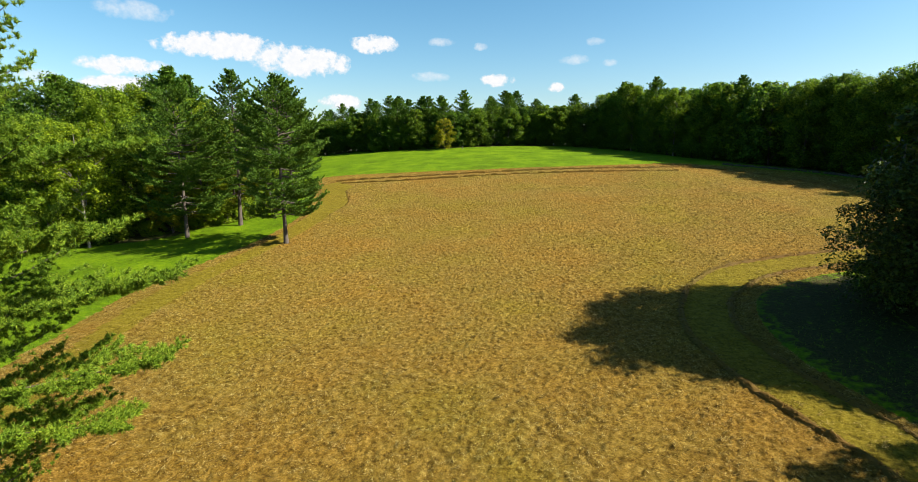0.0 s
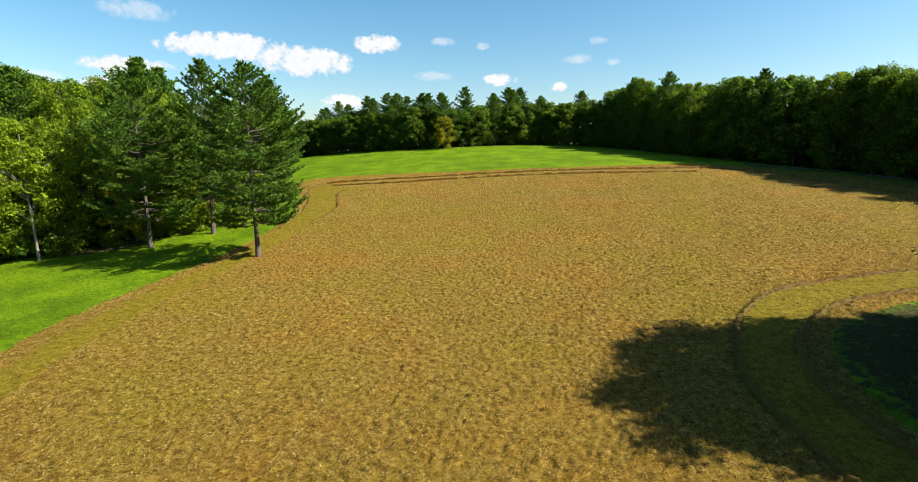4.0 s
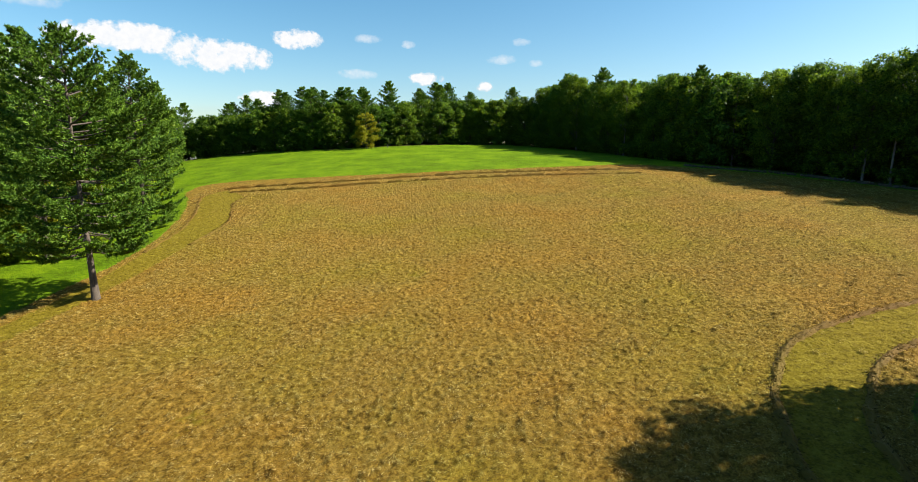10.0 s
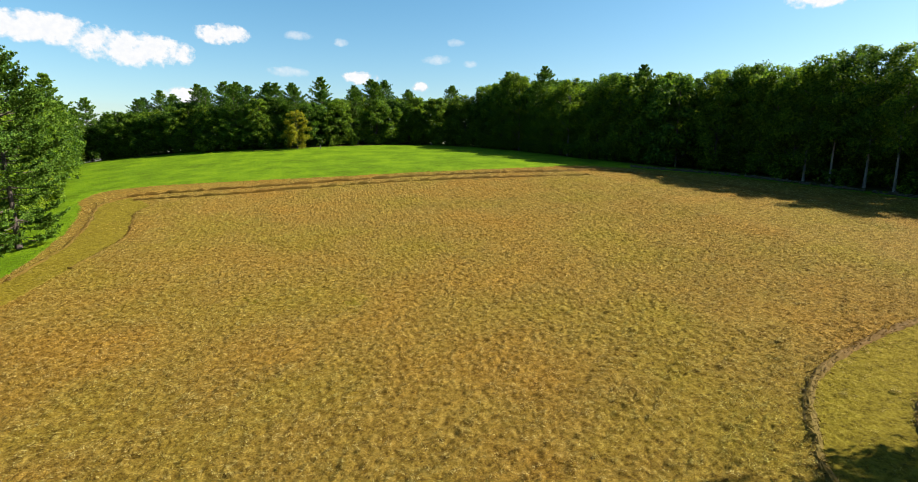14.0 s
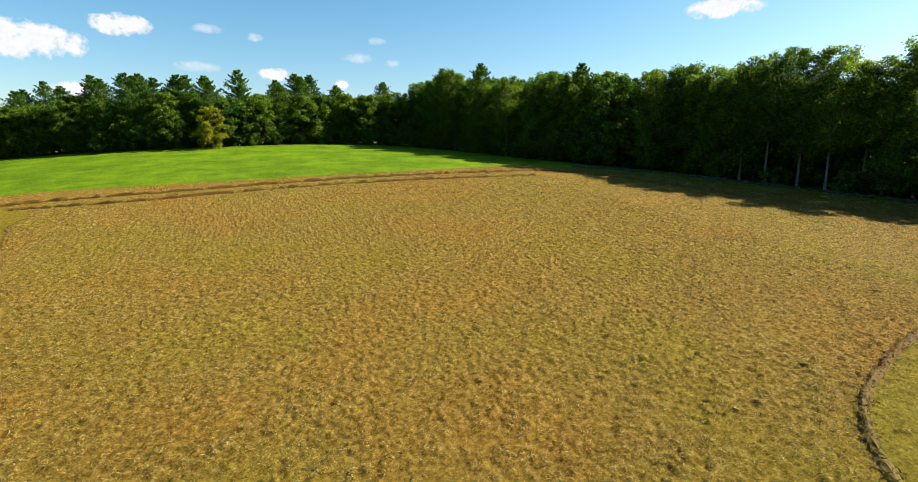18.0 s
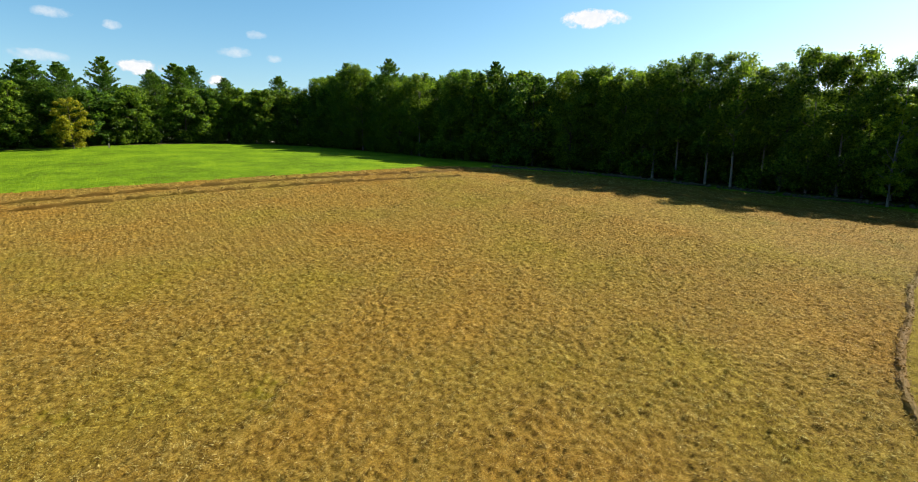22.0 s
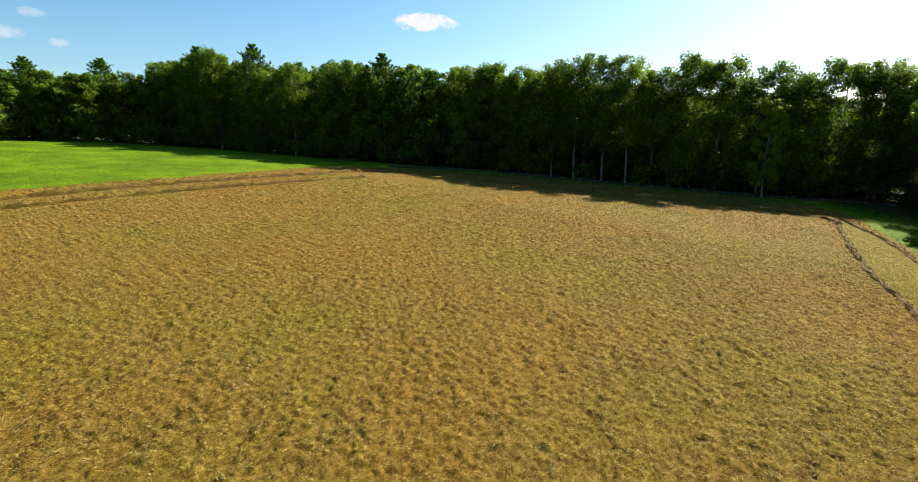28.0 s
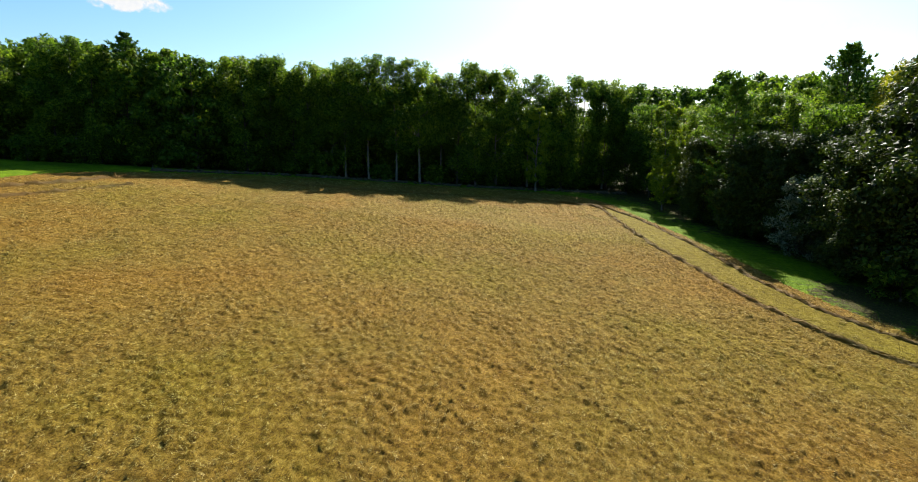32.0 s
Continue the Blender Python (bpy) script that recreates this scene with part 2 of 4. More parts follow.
# ---------------------------------------------------------------- mesh helpers
def mesh_of(name, verts, faces, mats, smooth=False, index=None):
    """A mesh from arrays; faces is an (n, 3) or (n, 4) array or a list of such."""
    me = bpy.data.meshes.new(name)
    faces = faces if isinstance(faces, list) else [faces]
    faces = [np.asarray(f, np.int32) for f in faces if len(f)]
    counts = np.concatenate([np.full(len(f), f.shape[1], np.int32) for f in faces])
    loops = np.concatenate([f.ravel() for f in faces])
    me.vertices.add(len(verts))
    me.vertices.foreach_set("co", np.asarray(verts, np.float32).ravel())
    me.loops.add(len(loops))
    me.loops.foreach_set("vertex_index", loops)
    me.polygons.add(len(counts))
    me.polygons.foreach_set("loop_start", (np.cumsum(counts) - counts).astype(np.int32))
    me.polygons.foreach_set("use_smooth", np.full(len(counts), smooth))
    if index is not None:
        me.polygons.foreach_set("material_index", np.asarray(index, np.int32))
    for m in mats:
        me.materials.append(m)
    me.update(calc_edges=True)
    return me


def part(name, me, parent, label=""):
    ob = new(name, me)
    ob.parent = parent
    return tagged(ob, label)


def tube(path, radii, sides=6):
    """Vertices and quads of a tapered tube along a path."""
    path, radii = np.asarray(path, float), np.asarray(radii, float)
    d = np.gradient(path, axis=0)
    d /= np.linalg.norm(d, axis=1)[:, None] + 1e-9
    ref = np.where(np.abs(d[:, 2:]) > 0.9, [[1.0, 0, 0]], [[0, 0, 1.0]])
    s = np.cross(d, ref)
    s /= np.linalg.norm(s, axis=1)[:, None] + 1e-9
    t = np.cross(d, s)
    a = np.linspace(0, 2 * np.pi, sides, endpoint=False)
    v = path[:, None] + radii[:, None, None] * (np.cos(a)[None, :, None] * s[:, None] + np.sin(a)[None, :, None] * t[:, None])
    n = len(path)
    i = np.arange(n - 1)[:, None] * sides
    k, k1 = np.arange(sides)[None], (np.arange(sides)[None] + 1) % sides
    f = np.stack([i + k, i + k1, i + sides + k1, i + sides + k], -1).reshape(-1, 4)
    return v.reshape(-1, 3), f


def joined(pieces):
    vs, fs, at = [], [], 0
    pieces = [p for p in pieces if len(p[0])]
    for v, f in pieces:
        vs.append(v)
        fs.append(f + at)
        at += len(v)
    return np.concatenate(vs), np.concatenate(fs)


def unit(v):
    return v / (np.linalg.norm(v, axis=-1, keepdims=True) + 1e-9)


def leaves(rg, centres, radii, per, size, up=0.5, flat=0.75, plain=False):
    """Diamond leaf sprays round cluster centres, denser towards each cluster's skin."""
    n = len(centres) * per
    c = np.repeat(centres, per, 0)
    r = np.repeat(radii, per)[:, None]
    d = unit(rg.normal(size=(n, 3)))
    p = c + d * r * (rg.uniform(0.3, 1.0, (n, 1)) ** 0.6 + 0.45 * rg.uniform(0, 1, (n, 1)) ** 4) * np.array([1, 1, flat])
    nor = unit(d * 0.8 + rg.normal(size=(n, 3)) * 0.6 + np.array([0, 0, up]))
    a = unit(np.cross(nor, rg.normal(size=(n, 3))))
    b = np.cross(nor, a)
    s = size * rg.uniform(0.55, 1.35, (n, 1))
    w = s * rg.uniform(0.5, 0.8, (n, 1))
    if plain:
        v = np.stack([p - a * s - b * w, p - a * s * 0.4 + b * w * 1.2, p + a * s * 1.2], 1).reshape(-1, 3)
        return v, np.arange(n * 3).reshape(-1, 3)
    v = np.stack([p - a * s, p + b * w - nor * s * 0.2, p + a * s * 1.1, p - b * w - nor * s * 0.2], 1).reshape(-1, 3)
    return v, np.arange(n * 4).reshape(-1, 4)


def needles(rg, points, dirs, per, length, width, fuzz=0.5):
    """Bursts of thin needle sprays at points, leaning along dirs."""
    n = len(points) * per
    p = np.repeat(points, per, 0) + rg.normal(size=(n, 3)) * length * 0.12
    d = unit(np.repeat(dirs, per, 0) * 0.8 + rg.normal(size=(n, 3)) * fuzz + np.array([0, 0, 0.25]))
    s = unit(np.cross(d, rg.normal(size=(n, 3))))
    ln = length * rg.uniform(0.6, 1.3, (n, 1))
    wd = width * rg.uniform(0.7, 1.3, (n, 1))
    v = np.stack([p - s * wd * 0.5, p + s * wd * 0.5, p + d * ln], 1).reshape(-1, 3)
    return v, np.arange(n * 3).reshape(-1, 3)


# ---------------------------------------------------------------- tree kinds
def broad_tree(seed, height, width, clear, clusters, per, leaf, mat, bark, label, category="tree", limbs=9, name="broadleaf_tree", narrow=1.0, plain=False, puff=1.0):
    rg = np.random.RandomState(seed)
    tree = tagged(new(name), label, category, "trees round the field")
    tree.empty_display_size = 0.2
    lean = rg.normal(size=2) * 0.025 * height
    t = np.linspace(0, 1, 9)
    path = np.stack([lean[0] * t ** 2 + 0.12 * np.sin(t * 5 + seed), lean[1] * t ** 2 + 0.12 * np.cos(t * 4 + seed), t * height * 0.93 - 0.3 * (t == 0)], 1)
    rad = 0.0085 * height * (1 - 0.86 * t) + 0.02 + 0.08 * (t == 0)
    trunk = tube(path, rad, 8)
    base = clear * height
    top = height - base
    n = clusters
    q = rg.uniform(0, 1, n) ** 0.85
    prof = np.sin(np.pi * np.clip(0.18 + 0.68 * q, 0, 1)) ** 0.75 * narrow
    ang = rg.uniform(0, 2 * np.pi, n) + 0.6 * np.sin(3 * q * 6)
    lobes = 1 + 0.28 * np.sin(2 * ang + seed) + 0.2 * np.sin(5 * ang + 3 * q * 6)
    rr = width * 0.5 * prof * lobes * rg.uniform(0.3, 1, n) ** 0.5
    cen = np.stack([rr * np.cos(ang), rr * np.sin(ang), base + q * top * 0.96], 1)
    cen[:, :2] += path[(np.clip(cen[:, 2] / height, 0, 1) * 8).astype(int), :2]
    rad_c = puff * width * rg.uniform(0.09, 0.17, n) * (1.1 - 0.35 * q)
    v, f = leaves(rg, cen, rad_c, per, leaf, plain=plain)
    order = np.argsort(-rr)[: limbs * 2: 2]
    pieces = []
    for k in order:
        c = cen[k]
        z0 = max(base * 0.8, c[2] - 0.6 * rr[k] - 0.8)
        i = min(7, int(z0 / height / 0.93 * 8))
        a = path[i] + (path[i + 1] - path[i]) * (z0 / height / 0.93 * 8 - i)
        s = np.linspace(0, 1, 6)[:, None]
        mid = a + (c - a) * s + np.array([0, 0, 1]) * (np.sin(s * np.pi) * 0.08 * rr[k])
        mid[1:-1] += rg.normal(size=(4, 3)) * 0.1
        pieces.append(tube(mid, np.linspace(0.0045 * height, 0.015, 6), 5))
    part("trunk", mesh_of("trunk", *joined([trunk] + pieces), [bark], True), tree)
    part("crown", mesh_of("crown", v, f, [mat]), tree)
    return tree


def plume(rg, p, ln, step, rate=2.0, loose=0.1, inner=0.26):
    """Tuft places and directions over one flat, fan-shaped bough whose limb runs along p."""
    seg = len(p) - 1
    nt = max(5, int(rate * ln + 2))
    u = np.clip(np.linspace(inner, 0.97, nt) + rg.normal(size=nt) * 0.02, 0.2, 0.99)
    at, dr = [], []
    for k in range(nt):
        i = min(seg - 1, int(u[k] * seg))
        a = p[i] + (p[i + 1] - p[i]) * (u[k] * seg - i)
        run = unit(p[i + 1] - p[i])
        side = unit(np.array([-run[1], run[0], 0.0])) * (1 if k % 2 else -1)
        w = rg.uniform(0.55, 1.0)
        twig = unit(run * math.cos(w) + side * math.sin(w) + np.array([0, 0, rg.uniform(-0.05, 0.22)]))
        tl = (0.10 + 0.36 * (1 - u[k])) * ln * rg.uniform(0.6, 1.2) + 0.25
        m = max(2, int(tl / step))
        s = np.linspace(0.22, 1.0, m)[:, None]
        at.append(a + twig * tl * s + np.array([0, 0, 0.07]) * tl * s ** 2)
        dr.append(np.repeat(twig[None], m, 0))
    m = max(3, int(0.45 * ln / step))
    s = np.linspace(0.55, 1.0, m) * seg
    i = np.minimum(s.astype(int), seg - 1)
    at.append(p[i] + (p[i + 1] - p[i]) * (s - i)[:, None])
    dr.append(unit(p[i + 1] - p[i]))
    at = np.concatenate(at)
    return at + rg.normal(size=at.shape) * loose * step ** 0.5 * np.array([1, 1, 0.4 + loose]), np.concatenate(dr)


def pine_tree(seed, height, reach, clear, gap, step, per, needle, width, mat, label, name="pine_tree", broken=6, sparse=0.12, split=False, fuzz=0.6, rich=None, taper=0.72, long_limbs=(), full=False, rate=2.0, loose=0.1, inner=0.26):
    """White pine: tiers of level limbs that end in flat plumes of needles."""
    rg = np.random.RandomState(seed)
    tree = tagged(new(name), label, "tree", "trees round the field")
    tree.empty_display_size = 0.2
    t = np.linspace(0, 1, 12)
    path = np.stack([0.15 * np.sin(t * 4 + seed), 0.15 * np.cos(t * 3 + seed * 2), t * height - 0.3 * (t == 0)], 1)
    rad = 0.0125 * height * (1 - 0.93 * t) + 0.012 + 0.09 * (t == 0)
    trunk = tube(path, rad, 10)
    limb, dead, pts, dirs = [], [], [], []
    seg = 6 if split else 3
    z = clear * height
    while z < height * 0.985:
        q = (z / height - clear) / (1 - clear)
        fit_q = np.sin(np.pi * min(1, 0.22 + 0.72 * q)) ** 0.8 if q < 0.42 else ((1 - q) / 0.58) ** taper * 0.99
        if full:
            fit_q = np.sin(np.pi * (0.2 + 0.7 * q)) ** 0.6 * (1 - q ** 4)
        n = rg.randint(5, 8) if split else rg.randint(4, 7)
        a0 = rg.uniform(0, 6.28)
        for k in range(n):
            if rg.uniform() < sparse:
                continue
            ang = a0 + k * 6.28 / n + rg.normal() * 0.3
            ln = max(0.5, reach * fit_q * rg.uniform(0.5, 1.12))
            s = np.linspace(0, 1, seg + 1)
            rise = (0.06 + 0.75 * q ** 2) * ln * s + (0.14 * s ** 2.5 - 0.16 * np.sin(s * 2.6) * (1 - q)) * ln
            bend = ang + 0.25 * rg.normal() * s
            zz = z + rg.normal() * 0.22
            i = min(10, int(zz / height * 11))
            p = np.stack([path[i, 0] + ln * s * np.cos(bend), path[i, 1] + ln * s * np.sin(bend), zz + rise], 1)
            limb.append(tube(p, np.linspace(0.02 + 0.010 * ln, 0.01, seg + 1), 5 if split else 3))
            a, d = plume(rg, p, ln, step * (2.6 if rich is not None and (math.cos(ang - rich) < -0.1 or z > 17.5) else 1.0), rate, loose, inner)
            pts.append(a)
            dirs.append(d)
        z += gap * rg.uniform(0.75, 1.25) * (1 - 0.45 * q)
    for ang, ln, foot, tip in long_limbs:
        s = np.linspace(0, 1, seg + 1)
        p = np.stack([ln * s * np.cos(ang + 0.12 * (1 - s)), ln * s * np.sin(ang + 0.12 * (1 - s)), foot + (tip - foot) * s ** 1.3], 1)
        limb.append(tube(p, np.linspace(0.1, 0.012, seg + 1), 5))
        a, d = plume(rg, p, ln, step * 0.62, rate * 1.9, loose)
        pts.append(a)
        dirs.append(d)
    for k in range(broken):
        zz = height * clear * rg.uniform(0.7, 1.7)
        ang, ln = rg.uniform(0, 6.28), rg.uniform(0.8, 0.5 * reach)
        s = np.linspace(0, 1, 5)
        p = np.stack([ln * s * np.cos(ang), ln * s * np.sin(ang), zz + ln * (0.1 * s - 0.15 * s ** 2)], 1)
        dead.append(tube(p, np.linspace(0.045, 0.012, 5), 4))
    if split:
        part("trunk", mesh_of("trunk", *trunk, [BARK], True), tree)
        for a, b, c in zip(limb, pts, dirs):
            bough = part("bough", mesh_of("bough", *a, [BARK], True), tree)
            part("needles", mesh_of("needles", *needles(rg, b, c, per, needle, width, fuzz), [mat]), bough)
        for a in dead:
            part("dead_limb", mesh_of("dead_limb", *a, [BARK_PALE], True), tree, "bare grey dead limb")
    else:
        part("trunk", mesh_of("trunk", *joined([trunk] + limb + dead), [BARK], True), tree)
        v, f = needles(rg, np.concatenate(pts), np.concatenate(dirs), per, needle, width, fuzz)
        part("crown", mesh_of("crown", v, f, [mat]), tree)
    return tree


def set_down(tree, x, y, turn=0.0, scale=1.0, sink=0.05):
    tree.matrix_basis = Matrix.LocRotScale((x, y, hz(x, y) - sink), Euler((0, 0, turn)), (scale, scale, scale))
    return tree


def copy_to(tree, x, y, turn, scale, stretch=1.0, sink=0.05):
    m = Matrix.LocRotScale((x, y, hz(x, y) - sink), Euler((0, 0, turn)), (scale, scale, scale * stretch))
    keep = tuple(tree.scale)
    tree.scale = (1, 1, 1)
    c = copy_thing(tree, m)
    tree.scale = keep
    return c


# ---------------------------------------------------------------- ground
def spread(start, dense0, mid0, mid1, dense1, end, fine, coarse):
    a = dense0 - np.cumsum(np.geomspace(coarse, 60, 40))
    b = dense1 + np.cumsum(np.geomspace(coarse, 60, 40))
    return np.concatenate([a[a > start][::-1], np.arange(dense0, mid0, coarse), np.arange(mid0, mid1, fine),
                           np.arange(mid1, dense1, coarse), b[b < end]])


def ground_material():
    m, ns, ls, b = material("field_and_grass")
    co = object_coords(ns)
    attr = lambda k: (setattr_name(ns, k)).outputs["Fac"]
    warp = noise_tex(ns, ls, 1.3, 3, 0.6, co)
    rag = lambda k: ramp(ns, ls, maths(ns, ls, "ADD", attr(k), maths(ns, ls, "MULTIPLY", maths(ns, ls, "SUBTRACT", warp, 0.5), 0.9)), [(0.42, (0, 0, 0)), (0.58, (1, 1, 1))])
    mown, strip, litter_shade = rag("mown"), rag("strip"), rag("litter_shade")
    # cut hay
    clump = noise_tex(ns, ls, 2.2, 5, 0.65, co)
    fine = noise_tex(ns, ls, 7.0, 6, 0.8, co)
    patch = noise_tex(ns, ls, 0.07, 4, 0.6, co)
    mixv = maths(ns, ls, "ADD", maths(ns, ls, "MULTIPLY", clump, 0.4), maths(ns, ls, "MULTIPLY", fine, 0.6))
    pits = noise_tex(ns, ls, 20.0, 4, 0.8, co)
    hay = ramp(ns, ls, mixv, [(0.38, (0.03909, 0.02314, 0.003677)), (0.45, (0.08688, 0.05432, 0.007817)), (0.53, (0.141, 0.09346, 0.01516)), (0.63, (0.2128, 0.1535, 0.03587))])
    tone = ramp(ns, ls, patch, [(0.36, (1.1, 0.95, 0.85)), (0.5, (1, 1, 1)), (0.66, (0.92, 1.04, 0.66))])
    hay = mixc(ns, ls, 0.8, hay, tone, "MULTIPLY")
    hay = mixc(ns, ls, 1.0, hay, ramp(ns, ls, pits, [(0.36, (0.5, 0.45, 0.4)), (0.5, (1.1, 1.1, 1.1)), (0.64, (1.65, 1.63, 1.6))]), "MULTIPLY")
    # cut strip: shorter, yellow green
    strip_c = ramp(ns, ls, mixv, [(0.38, (0.04318, 0.03239, 0.002159)), (0.5, (0.1252, 0.1002, 0.006909)), (0.62, (0.1857, 0.1533, 0.01425))])
    hay = mixc(ns, ls, maths(ns, ls, "MULTIPLY", strip, 0.85), hay, strip_c)
    # standing grass
    gf = noise_tex(ns, ls, 2.2, 8, 0.8, co)
    gb = noise_tex(ns, ls, 0.16, 4, 0.65, co)
    grass = ramp(ns, ls, maths(ns, ls, "ADD", maths(ns, ls, "MULTIPLY", gf, 0.6), maths(ns, ls, "MULTIPLY", gb, 0.4)),
                 [(0.36, (0.03543, 0.05641, 0.001291)), (0.5, (0.07363, 0.1344, 0.001721)), (0.61, (0.1322, 0.1988, 0.003442))])
    # leaf litter colour, also painted over grass to darken it as shade
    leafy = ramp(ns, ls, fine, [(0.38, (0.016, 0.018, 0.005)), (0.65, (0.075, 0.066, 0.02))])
    grass = mixc(ns, ls, litter_shade, grass, leafy)
    ls.new(mixc(ns, ls, mown, grass, hay), b.inputs["Base Color"])
    b.inputs["Roughness"].default_value = 0.9
    b.inputs["Specular IOR Level"].default_value = 0.06
    bump(ns, ls, maths(ns, ls, "ADD", fine, maths(ns, ls, "MULTIPLY", pits, 0.7)), b, 1.0, 0.09)
    return m


def setattr_name(ns, k):
    a = ns.new("ShaderNodeAttribute")
    a.attribute_name = k
    return a


xs = spread(-2500, -60, -28, 48, 92, 2500, 0.115, 0.5)
ys = spread(-2500, 8, 14, 88, 140, 2500, 0.115, 0.5)
gx, gy = np.meshgrid(xs, ys)
gz = land(gx, gy)
field = inside(FIELD, gx, gy)
on_strip = (inside(STRIP_NOOK, gx, gy) | inside(STRIP_LEFT, gx, gy)) & field
weeds = sum(np.exp(-((gx - a) ** 2 + (gy - c) ** 2) / r ** 2) for a, c, r in ((4.2, 66.8, 2.6), (-3.6, 70, 1.8), (1.8, 86, 2.0), (-8, 47, 2.2)))
edge = np.minimum(away(LEFT_EDGE, gx, gy), away(NOOK_EDGE, gx, gy))
near_field = (gx > -60) & (gx < 92) & (gy > 8) & (gy < 140)
jag = np.random.RandomState(6).normal(size=gx.shape)
rough = stubble(gx, gy) + 0.022 * jag
gz = gz + np.where(near_field, np.where(field, np.where(on_strip, 0.5, 1.0) * rough, 0.35 * rough + 0.06 * np.clip(edge, 0, 1)), 0)
litter_line = np.minimum(away([(-115, 72), (-52, 75.5), (-44, 82.5), (-37.5, 89), (-33.6, 98), (-36, 111), (-41, 128)], gx, gy), 1e3)
litter_shade = np.clip(0.95 - litter_line / 3.0, 0, 1) * (gx > -52) * (gy < 100)
# litter under the nook trees, widened to paint shade onto the grass
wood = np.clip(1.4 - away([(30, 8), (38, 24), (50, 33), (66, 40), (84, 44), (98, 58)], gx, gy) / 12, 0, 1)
litter_shade = np.maximum(litter_shade, 0.62 * wood * (~field))
# the wood's shade on its grass edge, painted with the litter colour
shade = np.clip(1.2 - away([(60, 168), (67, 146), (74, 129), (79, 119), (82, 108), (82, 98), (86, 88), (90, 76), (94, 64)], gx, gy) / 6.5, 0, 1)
litter_shade = np.maximum(litter_shade, 0.56 * shade * (~field))
# nook grass darkened: tree shade painted in with the litter colour
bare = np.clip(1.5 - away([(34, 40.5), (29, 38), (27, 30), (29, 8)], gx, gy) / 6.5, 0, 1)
litter_shade = np.maximum(litter_shade, 0.66 * bare * (~field))
CLEARING = [(-115, 70), (-54, 76), (-46, 83), (-40, 90), (-37, 100), (-39, 112), (-44, 130), (-55, 160), (-73, 212), (-50, 208), (-17, 193), (4, 191), (26, 193),
            (46, 184), (60, 164), (67, 142), (74, 127), (79, 118), (82, 108), (82, 98), (86, 88), (90, 76), (93, 68), (95, 58), (88, 48), (70, 45), (58, 42), (44, 37), (34, 38),
            (31, 28), (31, 8), (44, -60), (-60, -60), (-115, 0)]
litter_shade = np.where(inside(CLEARING, gx, gy), litter_shade, 0.95)
ny, nx = gx.shape
idx = np.arange(nx * ny).reshape(ny, nx)
quads = np.stack([idx[:-1, :-1], idx[:-1, 1:], idx[1:, 1:], idx[1:, :-1]], -1).reshape(-1, 4)
GROUND = ground_material()
me = mesh_of("ground", np.stack([gx, gy, gz], -1).reshape(-1, 3), quads, [GROUND], True)
for key, val in (("mown", field), ("strip", on_strip + 0.5 * weeds), ("litter_shade", litter_shade)):
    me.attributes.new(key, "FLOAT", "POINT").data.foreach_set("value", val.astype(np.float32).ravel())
tagged(new("ground", me), "gently rising hay field with cut tan stubble and green grass borders", "ground", kind="structure")

# ---------------------------------------------------------------- lone pines by the field
hero = [pine_tree(15, 21.5, 6.9, 0.19, 1.0, 0.22, 16, 0.26, 0.12, PINE, "tall white pine with bare lower trunk beside the track", broken=7, split=True, full=True, inner=0.3, rate=2.2),
        pine_tree(12, 24.0, 5.8, 0.22, 1.05, 0.23, 16, 0.27, 0.125, PINE, "tall narrow white pine at the wood's edge", broken=6, split=True, full=True, inner=0.3, rate=2.2),
        pine_tree(13, 21.8, 7.6, 0.20, 1.1, 0.23, 16, 0.27, 0.125, PINE, "broad white pine with level limbs on the lawn", broken=9, split=True, full=True, inner=0.3, rate=2.2),
        pine_tree(14, 22.5, 6.4, 0.08, 1.05, 0.24, 16, 0.27, 0.13, PINE, "dense white pine at the wood's edge", broken=5, split=True, full=True, inner=0.3, rate=2.2)]
for tr, (x, y) in zip(hero, [(-23.0, 67.8), (-35.1, 82.6), (-40.6, 76), (-31, 96.5)]):
    set_down(tr, x, y)
near_pine = pine_tree(21, 24, 6.4, 0.05, 0.95, 0.14, 30, 0.15, 0.034, PINE_NEAR, "large sunlit white pine with sweeping plumed limbs", sparse=0.08, split=True, fuzz=0.9, rich=0.35, full=True, rate=3.0, loose=0.26,
                      long_limbs=[(0.28, 8.7, 8.6, 10.1), (0.33, 8.3, 6.0, 7.0), (0.50, 8.0, 13.4, 14.7), (0.05, 7.6, 5.0, 5.6), (0.12, 7.4, 10.5, 12.0)])
set_down(near_pine, -18.6, 15.3)

